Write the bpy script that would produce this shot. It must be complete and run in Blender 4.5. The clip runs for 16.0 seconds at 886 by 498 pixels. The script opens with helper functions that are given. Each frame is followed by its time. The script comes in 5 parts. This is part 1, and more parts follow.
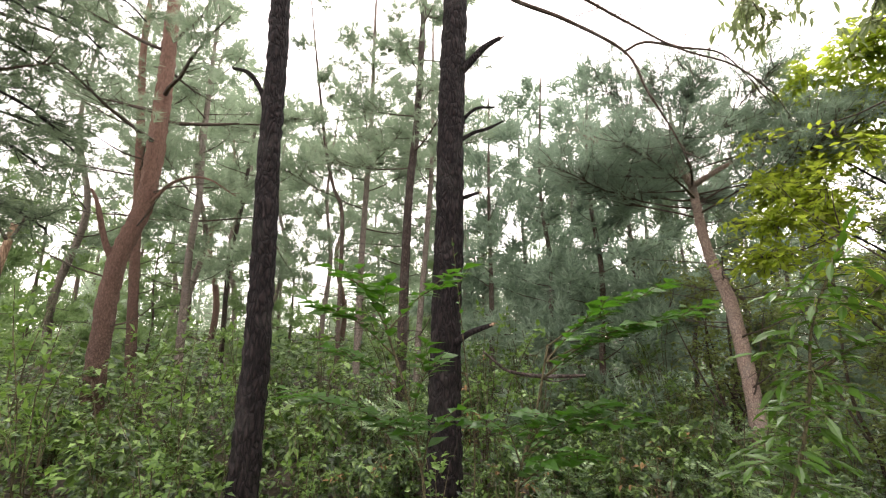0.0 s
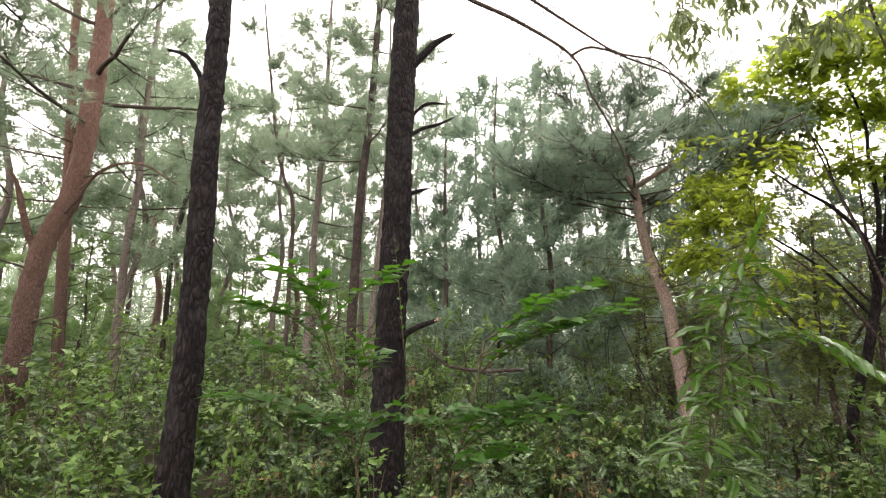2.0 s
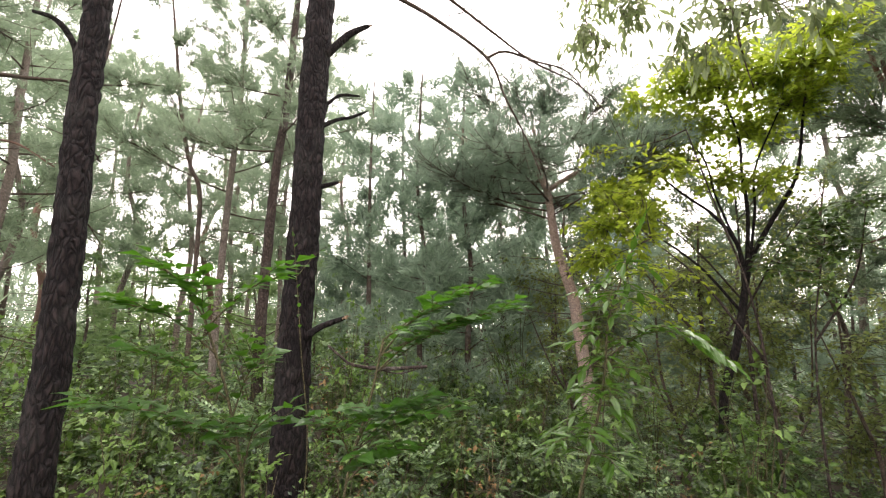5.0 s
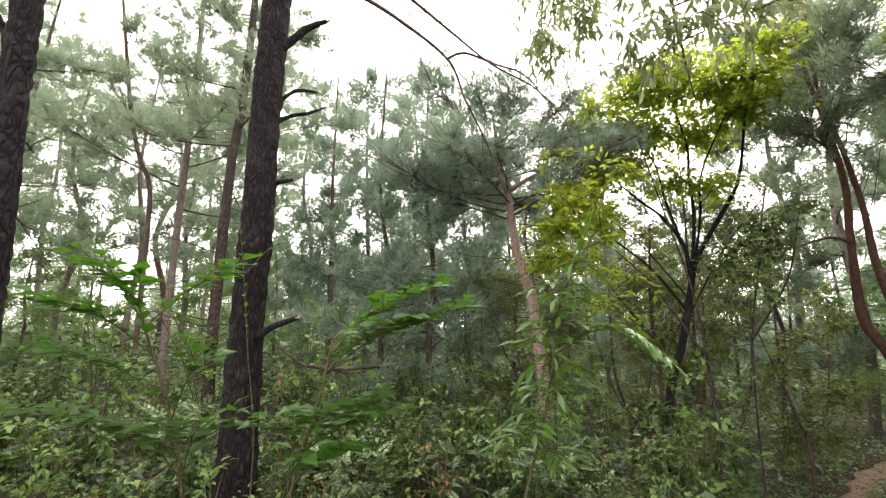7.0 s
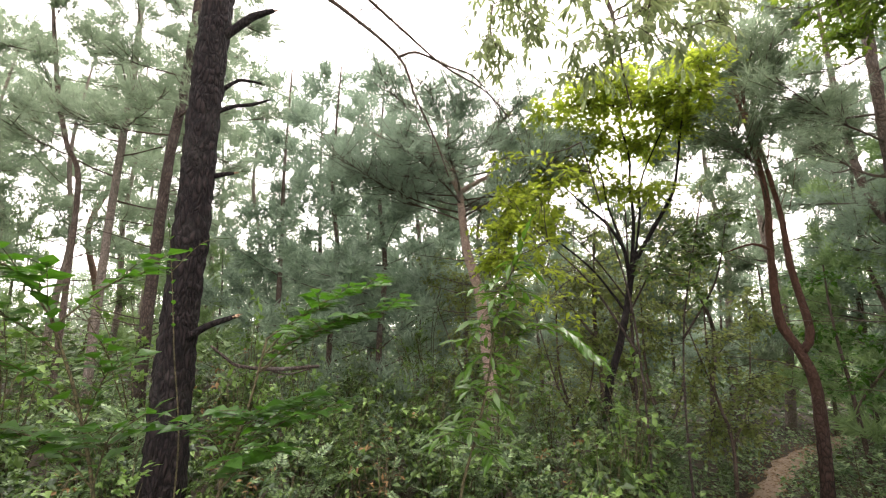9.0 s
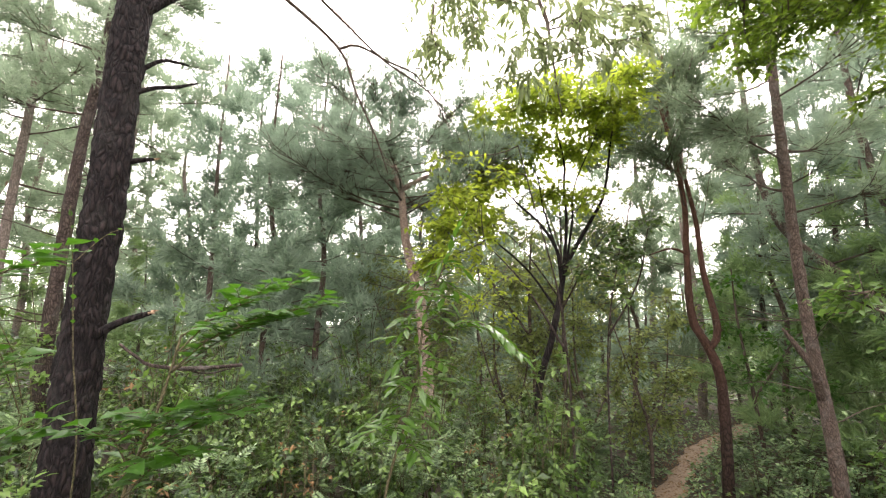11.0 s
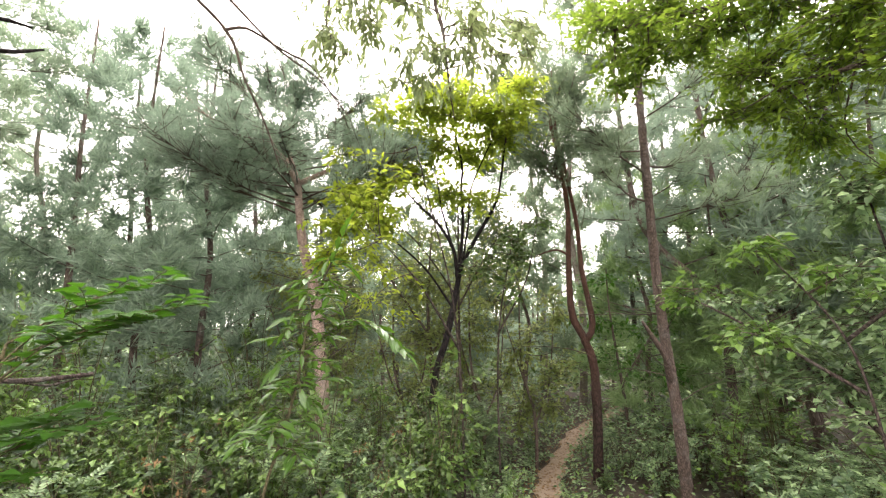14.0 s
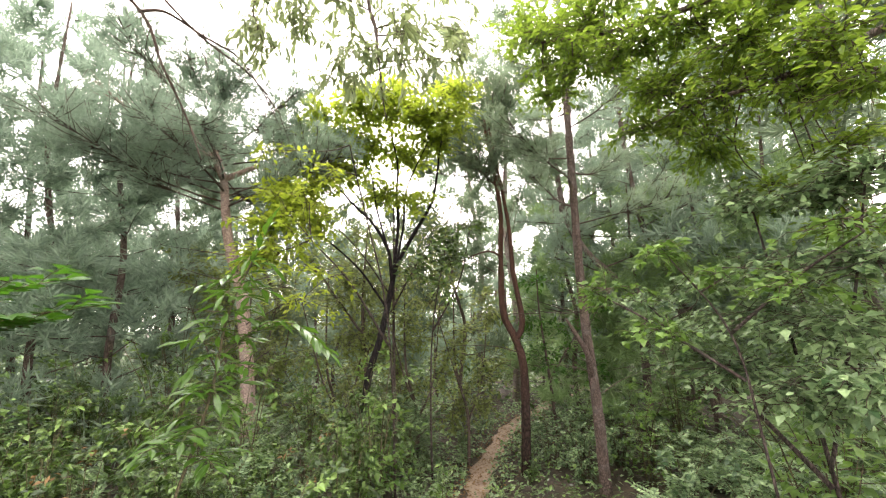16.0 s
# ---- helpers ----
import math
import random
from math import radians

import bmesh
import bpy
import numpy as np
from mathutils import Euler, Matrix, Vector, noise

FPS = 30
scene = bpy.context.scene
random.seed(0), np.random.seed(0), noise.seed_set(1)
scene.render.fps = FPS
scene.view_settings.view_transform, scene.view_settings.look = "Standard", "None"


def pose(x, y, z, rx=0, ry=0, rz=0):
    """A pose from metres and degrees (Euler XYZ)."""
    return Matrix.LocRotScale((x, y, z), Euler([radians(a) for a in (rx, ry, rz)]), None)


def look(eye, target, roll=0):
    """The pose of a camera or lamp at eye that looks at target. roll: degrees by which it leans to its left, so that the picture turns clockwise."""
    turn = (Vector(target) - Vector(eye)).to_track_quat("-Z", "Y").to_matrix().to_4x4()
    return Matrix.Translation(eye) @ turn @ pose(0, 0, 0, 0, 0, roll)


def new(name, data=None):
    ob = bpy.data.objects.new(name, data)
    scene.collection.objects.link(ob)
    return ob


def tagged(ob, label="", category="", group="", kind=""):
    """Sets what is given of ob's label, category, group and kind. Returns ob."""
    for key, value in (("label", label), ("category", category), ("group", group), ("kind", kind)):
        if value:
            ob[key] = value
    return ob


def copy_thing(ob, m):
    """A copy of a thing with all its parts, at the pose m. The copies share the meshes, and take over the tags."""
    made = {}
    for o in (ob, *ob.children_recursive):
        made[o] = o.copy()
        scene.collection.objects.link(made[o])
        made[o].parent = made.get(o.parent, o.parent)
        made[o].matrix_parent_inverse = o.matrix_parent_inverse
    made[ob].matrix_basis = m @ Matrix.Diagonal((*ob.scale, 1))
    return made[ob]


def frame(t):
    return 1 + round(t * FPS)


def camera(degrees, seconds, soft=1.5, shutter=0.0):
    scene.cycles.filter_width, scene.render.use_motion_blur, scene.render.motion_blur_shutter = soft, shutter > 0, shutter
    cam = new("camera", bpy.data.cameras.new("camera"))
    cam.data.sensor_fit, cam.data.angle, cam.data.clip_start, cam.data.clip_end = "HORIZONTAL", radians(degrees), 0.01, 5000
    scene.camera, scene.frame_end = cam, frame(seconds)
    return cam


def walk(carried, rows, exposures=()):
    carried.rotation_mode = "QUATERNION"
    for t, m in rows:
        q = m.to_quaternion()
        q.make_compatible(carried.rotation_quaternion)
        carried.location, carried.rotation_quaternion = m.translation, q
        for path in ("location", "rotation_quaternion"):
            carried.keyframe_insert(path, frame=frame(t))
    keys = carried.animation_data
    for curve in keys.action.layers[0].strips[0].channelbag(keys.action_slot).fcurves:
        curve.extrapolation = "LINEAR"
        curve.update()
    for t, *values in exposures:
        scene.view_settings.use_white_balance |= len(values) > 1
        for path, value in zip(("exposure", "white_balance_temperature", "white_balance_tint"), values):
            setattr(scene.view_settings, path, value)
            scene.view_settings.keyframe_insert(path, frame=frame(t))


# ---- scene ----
cam = camera(91.25, 16.0, soft=1.2)
# seconds, eye x y z, yaw, pitch, lean
ROWS = [
    (0.0, 0.000, 0.000, 1.600, -0.00, 11.53, -0.10),
    (0.5, 0.031, 0.000, 1.603, -0.37, 11.31, -0.24),
    (1.0, 0.063, -0.004, 1.603, -1.82, 11.19, -0.21),
    (1.5, 0.094, -0.010, 1.604, -3.63, 11.00, -0.15),
    (2.0, 0.122, -0.015, 1.608, -5.37, 10.83, 0.01),
    (2.5, 0.153, -0.014, 1.611, -6.58, 10.74, 0.05),
    (3.0, 0.187, -0.008, 1.611, -8.29, 10.72, 0.16),
    (3.5, 0.222, -0.002, 1.610, -9.76, 10.63, 0.22),
    (4.0, 0.258, -0.002, 1.610, -11.57, 10.54, 0.37),
    (6.5, 0.368, -0.050, 1.614, -17.75, 10.23, 0.94),
    (7.0, 0.396, -0.053, 1.610, -18.92, 10.22, 0.97),
    (7.5, 0.425, -0.059, 1.608, -20.25, 10.22, 1.06),
    (8.0, 0.449, -0.068, 1.607, -21.47, 10.17, 1.04),
    (8.5, 0.469, -0.080, 1.608, -23.06, 10.08, 0.96),
    (9.0, 0.493, -0.094, 1.607, -24.55, 10.08, 0.88),
    (11.5, 0.596, -0.164, 1.600, -33.92, 9.61, 0.83),
    (12.0, 0.615, -0.181, 1.599, -36.18, 9.51, 0.98),
    (12.5, 0.633, -0.198, 1.598, -38.02, 9.44, 1.19),
    (13.0, 0.648, -0.215, 1.597, -40.26, 9.37, 1.51),
    (13.5, 0.660, -0.232, 1.597, -41.74, 9.27, 1.64),
    (14.0, 0.671, -0.252, 1.597, -43.88, 9.24, 1.82),
    (14.5, 0.682, -0.277, 1.598, -45.51, 9.19, 1.93),
    (15.0, 0.691, -0.302, 1.597, -47.36, 9.12, 2.14),
    (15.5, 0.701, -0.324, 1.593, -49.54, 9.07, 2.33),
    (16.0, 0.713, -0.346, 1.585, -51.69, 9.05, 2.48),
]
walk(cam, [(t, pose(x, y, z, 0, 0, yaw) @ pose(0, 0, 0, 90 + pitch) @ pose(0, 0, 0, 0, 0, -lean)) for t, x, y, z, yaw, pitch, lean in ROWS],
     exposures=[(0, 0.1), (4, 0.17), (9, 0.28), (12, 0.68), (16, 0.75)])

# ---- light: an overcast noon sky ----
SKY = 4.0
world = bpy.data.worlds.new("world")
scene.world = world
world.use_nodes = True
wn = world.node_tree.nodes
wl = world.node_tree.links
sky = wn.new("ShaderNodeTexSky")
sky.sky_type = "NISHITA"
sky.sun_disc = False
sky.sun_elevation, sky.sun_rotation = radians(58), radians(25)
sky.air_density, sky.dust_density = 1.0, 4.0
wmix = wn.new("ShaderNodeMixRGB")
wmix.inputs[0].default_value = 0.93
wmix.inputs[2].default_value = (1.02, 0.915, 0.91, 1)
wscale = wn.new("ShaderNodeMixRGB")
wscale.blend_type = "MULTIPLY"
wscale.inputs[0].default_value = 1
wscale.inputs[2].default_value = (0.08, 0.08, 0.08, 1)
wl.new(sky.outputs[0], wscale.inputs[1])
wl.new(wscale.outputs[0], wmix.inputs[1])
wl.new(wmix.outputs[0], wn["Background"].inputs[0])
wn["Background"].inputs[1].default_value = SKY
sun = new("sun", bpy.data.lights.new("sun", "SUN"))
sun.data.energy, sun.data.angle, sun.data.color = 1.5, radians(25), (1, 0.97, 0.92)
sun.matrix_world = look((4, 8, 14), (0, 0, 0))


# ---- materials ----
def nodes_of(name):
    m = bpy.data.materials.new(name)
    m.use_nodes = True
    return m, m.node_tree.nodes, m.node_tree.links, m.node_tree.nodes["Principled BSDF"]


def ramp_of(n, stops):
    r = n.new("ShaderNodeValToRGB")
    while len(r.color_ramp.elements) < len(stops):
        r.color_ramp.elements.new(0.5)
    for e, (p, c) in zip(r.color_ramp.elements, stops):
        e.position, e.color = p, (*c, 1)
    return r


def leaf_material(name, dark, light, rough=0.45, through_light=0.45, glow=(0.25, 0.42, 0.06), gloss=0.5, share=0.5):
    """A leaf: varied leaf by leaf and mottled, lit from the front and let through from behind."""
    m, n, l, b = nodes_of(name)
    geo, tex = n.new("ShaderNodeNewGeometry"), n.new("ShaderNodeTexCoord")
    mid = tuple(a + (c - a) * share for a, c in zip(dark, light))
    r = ramp_of(n, [(0.0, dark), (0.55, mid), (1.0, light)])
    no = n.new("ShaderNodeTexNoise")
    no.inputs["Scale"].default_value, no.inputs["Detail"].default_value = 2.2, 3
    l.new(tex.outputs["Object"], no.inputs["Vector"])
    add = n.new("ShaderNodeMath")
    add.operation = "MULTIPLY_ADD"
    add.inputs[1].default_value, add.inputs[2].default_value = 0.9, -0.45
    l.new(no.outputs[0], add.inputs[0])
    tot = n.new("ShaderNodeMath")
    tot.operation = "ADD"
    l.new(geo.outputs["Random Per Island"], tot.inputs[0])
    l.new(add.outputs[0], tot.inputs[1])
    l.new(tot.outputs[0], r.inputs[0])
    fine = n.new("ShaderNodeTexNoise")
    fine.inputs["Scale"].default_value = 60
    l.new(tex.outputs["Object"], fine.inputs["Vector"])
    mul = n.new("ShaderNodeMixRGB")
    mul.blend_type = "OVERLAY"
    mul.inputs[0].default_value = 0.35
    l.new(r.outputs[0], mul.inputs[1])
    l.new(fine.outputs[0], mul.inputs[2])
    l.new(mul.outputs[0], b.inputs["Base Color"])
    b.inputs["Roughness"].default_value = rough
    b.inputs["Specular IOR Level"].default_value = gloss
    tr = n.new("ShaderNodeBsdfTranslucent")
    tint = n.new("ShaderNodeMixRGB")
    tint.blend_type = "MIX"
    tint.inputs[0].default_value = 0.5
    tint.inputs[2].default_value = (*glow, 1)
    l.new(mul.outputs[0], tint.inputs[1])
    l.new(tint.outputs[0], tr.inputs[0])
    mx = n.new("ShaderNodeMixShader")
    mx.inputs[0].default_value = through_light
    l.new(b.outputs[0], mx.inputs[1])
    l.new(tr.outputs[0], mx.inputs[2])
    l.new(mx.outputs[0], n["Material Output"].inputs[0])
    return m


def bark_material(name, crack, plate, warm, scale=14.0, squash=0.28, bump=0.6, lichen=0.0, high=None, z0=0, z1=1):
    """Plated bark: cracks between long plates, flakes within, and where high is given a smoother, redder bark up the stem."""
    m, n, l, b = nodes_of(name)
    tex, mp = n.new("ShaderNodeTexCoord"), n.new("ShaderNodeMapping")
    mp.inputs["Scale"].default_value = (1, 1, squash)
    l.new(tex.outputs["Object"], mp.inputs[0])
    warp = n.new("ShaderNodeTexNoise")
    warp.inputs["Scale"].default_value, warp.inputs["Detail"].default_value = 6, 4
    l.new(mp.outputs[0], warp.inputs["Vector"])
    vm = n.new("ShaderNodeVectorMath")
    vm.operation = "MULTIPLY_ADD"
    vm.inputs[1].default_value = (0.16, 0.16, 0.16)
    l.new(warp.outputs["Color"], vm.inputs[0])
    l.new(mp.outputs[0], vm.inputs[2])
    vo = n.new("ShaderNodeTexVoronoi")
    vo.feature = "DISTANCE_TO_EDGE"
    vo.inputs["Scale"].default_value = scale
    l.new(vm.outputs[0], vo.inputs["Vector"])
    cell = n.new("ShaderNodeTexVoronoi")
    cell.inputs["Scale"].default_value = scale
    l.new(vm.outputs[0], cell.inputs["Vector"])
    fl = n.new("ShaderNodeTexNoise")
    fl.inputs["Scale"].default_value, fl.inputs["Detail"].default_value, fl.inputs["Roughness"].default_value = 40, 6, 0.7
    l.new(mp.outputs[0], fl.inputs["Vector"])
    r = ramp_of(n, [(0.0, crack), (0.09, tuple(0.5 * (a + c) for a, c in zip(crack, plate))), (0.28, plate)])
    l.new(vo.outputs["Distance"], r.inputs[0])
    flr = ramp_of(n, [(0.3, plate), (0.62, warm), (0.8, tuple(min(1, 1.5 * v) for v in warm))])
    l.new(fl.outputs[0], flr.inputs[0])
    mx = n.new("ShaderNodeMixRGB")
    l.new(r.outputs[0], mx.inputs[1])
    l.new(flr.outputs[0], mx.inputs[2])
    gate = n.new("ShaderNodeMath")
    gate.operation = "MULTIPLY"
    l.new(vo.outputs["Distance"], gate.inputs[0])
    gate.inputs[1].default_value = 3.2
    gate.use_clamp = True
    l.new(gate.outputs[0], mx.inputs[0])
    out = mx.outputs[0]
    if high:
        sep = n.new("ShaderNodeSeparateXYZ")
        l.new(tex.outputs["Object"], sep.inputs[0])
        mr = n.new("ShaderNodeMapRange")
        mr.inputs["From Min"].default_value, mr.inputs["From Max"].default_value = z0, z1
        wob = n.new("ShaderNodeMath")
        wob.operation = "MULTIPLY_ADD"
        wob.inputs[1].default_value = 1.6
        l.new(warp.outputs[0], wob.inputs[0])
        l.new(sep.outputs[2], wob.inputs[2])
        l.new(wob.outputs[0], mr.inputs[0])
        hr = ramp_of(n, [(0.25, tuple(0.45 * v for v in high)), (0.5, high), (0.75, tuple(min(1, 1.45 * v) for v in high))])
        l.new(fl.outputs[0], hr.inputs[0])
        hm = n.new("ShaderNodeMixRGB")
        l.new(mr.outputs[0], hm.inputs[0])
        l.new(out, hm.inputs[1])
        l.new(hr.outputs[0], hm.inputs[2])
        out = hm.outputs[0]
    if lichen:
        ln = n.new("ShaderNodeTexNoise")
        ln.inputs["Scale"].default_value, ln.inputs["Detail"].default_value = 5, 5
        l.new(tex.outputs["Object"], ln.inputs["Vector"])
        lr = ramp_of(n, [(0.52, (0, 0, 0)), (0.68, (lichen, lichen, lichen))])
        l.new(ln.outputs[0], lr.inputs[0])
        lm = n.new("ShaderNodeMixRGB")
        lm.inputs[2].default_value = (0.21, 0.2, 0.18, 1)
        l.new(lr.outputs[0], lm.inputs[0])
        l.new(out, lm.inputs[1])
        out = lm.outputs[0]
    l.new(out, b.inputs["Base Color"])
    b.inputs["Roughness"].default_value = 0.88
    b.inputs["Specular IOR Level"].default_value = 0.25
    h = n.new("ShaderNodeMath")
    h.operation = "MULTIPLY_ADD"
    h.inputs[1].default_value = 0.35
    l.new(fl.outputs[0], h.inputs[0])
    l.new(gate.outputs[0], h.inputs[2])
    bp = n.new("ShaderNodeBump")
    bp.inputs["Strength"].default_value, bp.inputs["Distance"].default_value = bump, 0.015
    l.new(h.outputs[0], bp.inputs["Height"])
    l.new(bp.outputs[0], b.inputs["Normal"])
    return m


def soil_material(name, stops, scale, bump):
    m, n, l, b = nodes_of(name)
    tex = n.new("ShaderNodeTexCoord")
    a, c = n.new("ShaderNodeTexNoise"), n.new("ShaderNodeTexVoronoi")
    a.inputs["Scale"].default_value, a.inputs["Detail"].default_value, a.inputs["Roughness"].default_value = scale, 8, 0.7
    c.inputs["Scale"].default_value = scale * 12
    l.new(tex.outputs["Object"], a.inputs["Vector"])
    l.new(tex.outputs["Object"], c.inputs["Vector"])
    r = ramp_of(n, stops)
    mx = n.new("ShaderNodeMath")
    mx.operation = "MULTIPLY_ADD"
    mx.inputs[1].default_value = 0.25
    l.new(c.outputs["Color"], mx.inputs[0])
    l.new(a.outputs[0], mx.inputs[2])
    l.new(mx.outputs[0], r.inputs[0])
    l.new(r.outputs[0], b.inputs["Base Color"])
    b.inputs["Roughness"].default_value = 0.95
    bp = n.new("ShaderNodeBump")
    bp.inputs["Strength"].default_value, bp.inputs["Distance"].default_value = bump, 0.03
    l.new(mx.outputs[0], bp.inputs["Height"])
    l.new(bp.outputs[0], b.inputs["Normal"])
    return m


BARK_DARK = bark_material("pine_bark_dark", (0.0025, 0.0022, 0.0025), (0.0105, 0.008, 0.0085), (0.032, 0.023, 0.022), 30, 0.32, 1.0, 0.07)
# grey bark lightened further, so far trunks carry haze in their colour
BARK_HAZED = bark_material("pine_bark_pale_grey_hazed", (0.09, 0.072, 0.06), (0.2, 0.165, 0.14), (0.33, 0.28, 0.24), 40, 0.5, 0.5, 0.4)
BARK_BROWN = bark_material("pine_bark_brown", (0.018, 0.013, 0.011), (0.05, 0.037, 0.031), (0.11, 0.082, 0.068), 40, 0.45, 0.7, 0.2)
BARK_RED = bark_material("pine_bark_red", (0.045, 0.027, 0.021), (0.1, 0.064, 0.05), (0.17, 0.11, 0.085), 38, 0.5, 0.6, 0.0, (0.185, 0.11, 0.083), 2.0, 5.0)
BARK_PINK = bark_material("pine_bark_pale", (0.15, 0.105, 0.085), (0.34, 0.25, 0.205), (0.5, 0.39, 0.32), 52, 0.55, 0.5, 0.5)
BARK_GREY = bark_material("pine_bark_grey", (0.045, 0.033, 0.027), (0.1, 0.074, 0.06), (0.18, 0.135, 0.11), 40, 0.45, 0.6, 0.4)
BARK_THIN = bark_material("pine_bark_thin_red", (0.008, 0.005, 0.004), (0.03, 0.019, 0.015), (0.06, 0.036, 0.027), 22, 0.5, 0.5, 0.0, (0.085, 0.042, 0.028), 1.6, 4.4)
TWIG = bark_material("twig_bark", (0.025, 0.018, 0.014), (0.09, 0.066, 0.05), (0.16, 0.12, 0.095), 60, 0.5, 0.3, 0.3)
STEM = bark_material("green_stem_bark", (0.03, 0.03, 0.015), (0.1, 0.085, 0.045), (0.15, 0.13, 0.07), 60, 0.5, 0.3)
BROKEN = bark_material("broken_wood", (0.12, 0.07, 0.04), (0.38, 0.26, 0.17), (0.5, 0.36, 0.25), 40, 0.2, 0.5)
# haze and backlit glare are mixed into the next two needle colours
NEEDLE_HAZED = leaf_material("pine_needles_hazed", (0.125, 0.172, 0.11), (0.345, 0.425, 0.285), 0.5, 0.57, (0.44, 0.56, 0.37))
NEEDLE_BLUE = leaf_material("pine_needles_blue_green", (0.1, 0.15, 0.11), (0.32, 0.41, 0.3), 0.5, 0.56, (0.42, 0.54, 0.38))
NEEDLE_GREEN = leaf_material("pine_needles_fresh", (0.1, 0.165, 0.07), (0.28, 0.39, 0.17), 0.5, 0.55, (0.38, 0.54, 0.2))
NEEDLE_DARK = leaf_material("pine_needles_dark", (0.055, 0.085, 0.052), (0.17, 0.22, 0.13), 0.55, 0.48, (0.25, 0.33, 0.18))
# low share skews leaves dark, painting shaded gaps into the undergrowth
LEAF_SHRUB = leaf_material("shrub_leaves", (0.009, 0.028, 0.005), (0.175, 0.28, 0.065), 0.34, 0.16, (0.27, 0.46, 0.05), 0.45, 0.33)
# cool green, raised to paint in the brighter light east of the walk
LEAF_COOL_LIT = leaf_material("shrub_leaves_cool_lit", (0.032, 0.072, 0.026), (0.31, 0.43, 0.2), 0.34, 0.25, (0.38, 0.56, 0.24), 0.45, 0.48)
LEAF_BRIGHT = leaf_material("young_leaves", (0.012, 0.05, 0.005), (0.065, 0.16, 0.016), 0.42, 0.42, (0.11, 0.29, 0.015), 0.35)
LEAF_LIGHT = leaf_material("light_green_leaves", (0.04, 0.095, 0.015), (0.17, 0.28, 0.06), 0.4, 0.42, (0.28, 0.46, 0.07))
LEAF_CHESTNUT = leaf_material("glossy_sapling_leaves", (0.012, 0.044, 0.006), (0.1, 0.2, 0.028), 0.27, 0.32, (0.2, 0.4, 0.03), 0.6)
LEAF_YELLOW = leaf_material("yellow_green_leaves", (0.15, 0.22, 0.02), (0.36, 0.44, 0.05), 0.45, 0.66, (0.58, 0.7, 0.07))
LEAF_OLIVE = leaf_material("olive_leaves", (0.085, 0.115, 0.03), (0.25, 0.3, 0.095), 0.5, 0.45, (0.4, 0.48, 0.11))
LEAF_OAK = leaf_material("oak_leaves", (0.04, 0.095, 0.015), (0.17, 0.26, 0.035), 0.42, 0.58, (0.38, 0.53, 0.05))
LEAF_HANG = leaf_material("hanging_oak_leaves", (0.13, 0.17, 0.09), (0.32, 0.385, 0.185), 0.42, 0.55, (0.46, 0.54, 0.22))
LEAF_DRY = leaf_material("dry_leaves", (0.1, 0.055, 0.02), (0.3, 0.19, 0.08), 0.7, 0.3, (0.35, 0.22, 0.08))
SOIL = soil_material("forest_floor", [(0.3, (0.014, 0.011, 0.008)), (0.55, (0.04, 0.03, 0.02)), (0.8, (0.085, 0.064, 0.042))], 3, 0.8)
DIRT = soil_material("trail_dirt", [(0.3, (0.15, 0.105, 0.075)), (0.55, (0.3, 0.22, 0.16)), (0.8, (0.42, 0.32, 0.24))], 5, 0.5)


# ---- mesh helpers ----
rng = np.random.default_rng(7)


def unit(v):
    v = np.asarray(v, float)
    return v / np.maximum(np.linalg.norm(v, axis=-1, keepdims=True), 1e-9)


class Soup:
    """Vertices and faces gathered into one mesh."""

    def __init__(self):
        self.v, self.f, self.n = [], [], 0

    def add(self, v, f):
        self.v.append(np.asarray(v, float).reshape(-1, 3))
        self.f.extend((np.asarray(f) + self.n).tolist())
        self.n += len(self.v[-1])

    def mesh(self, name, material, smooth=False):
        me = bpy.data.meshes.new(name)
        me.from_pydata(np.concatenate(self.v).tolist() if self.v else [], [], self.f)
        me.materials.append(material)
        if smooth:
            me.polygons.foreach_set("use_smooth", [True] * len(me.polygons))
        me.update()
        return me


def part(name, soup, material, parent, label="", smooth=False, kind=""):
    ob = new(name, soup.mesh(name, material, smooth))
    ob.parent = parent
    return tagged(ob, label, kind=kind)


def thing(name, place, label, category, group=""):
    ob = new(name)
    ob.empty_display_size = 0.2
    ob.matrix_basis = Matrix.Translation(place)
    return tagged(ob, label, category, group)


def curve_through(points, step):
    """Points along a Catmull-Rom curve."""
    p = np.asarray(points, float)
    q = np.vstack([2 * p[0] - p[1], p, 2 * p[-1] - p[-2]])
    out = []
    for i in range(1, len(q) - 2):
        k = max(1, int(np.linalg.norm(q[i + 1] - q[i]) / step))
        for s in np.arange(k) / k:
            a, b, c, d = q[i - 1], q[i], q[i + 1], q[i + 2]
            out.append(0.5 * (2 * b + (c - a) * s + (2 * a - 5 * b + 4 * c - d) * s * s + (3 * b - a - 3 * c + d) * s ** 3))
    out.append(p[-1])
    return np.array(out)


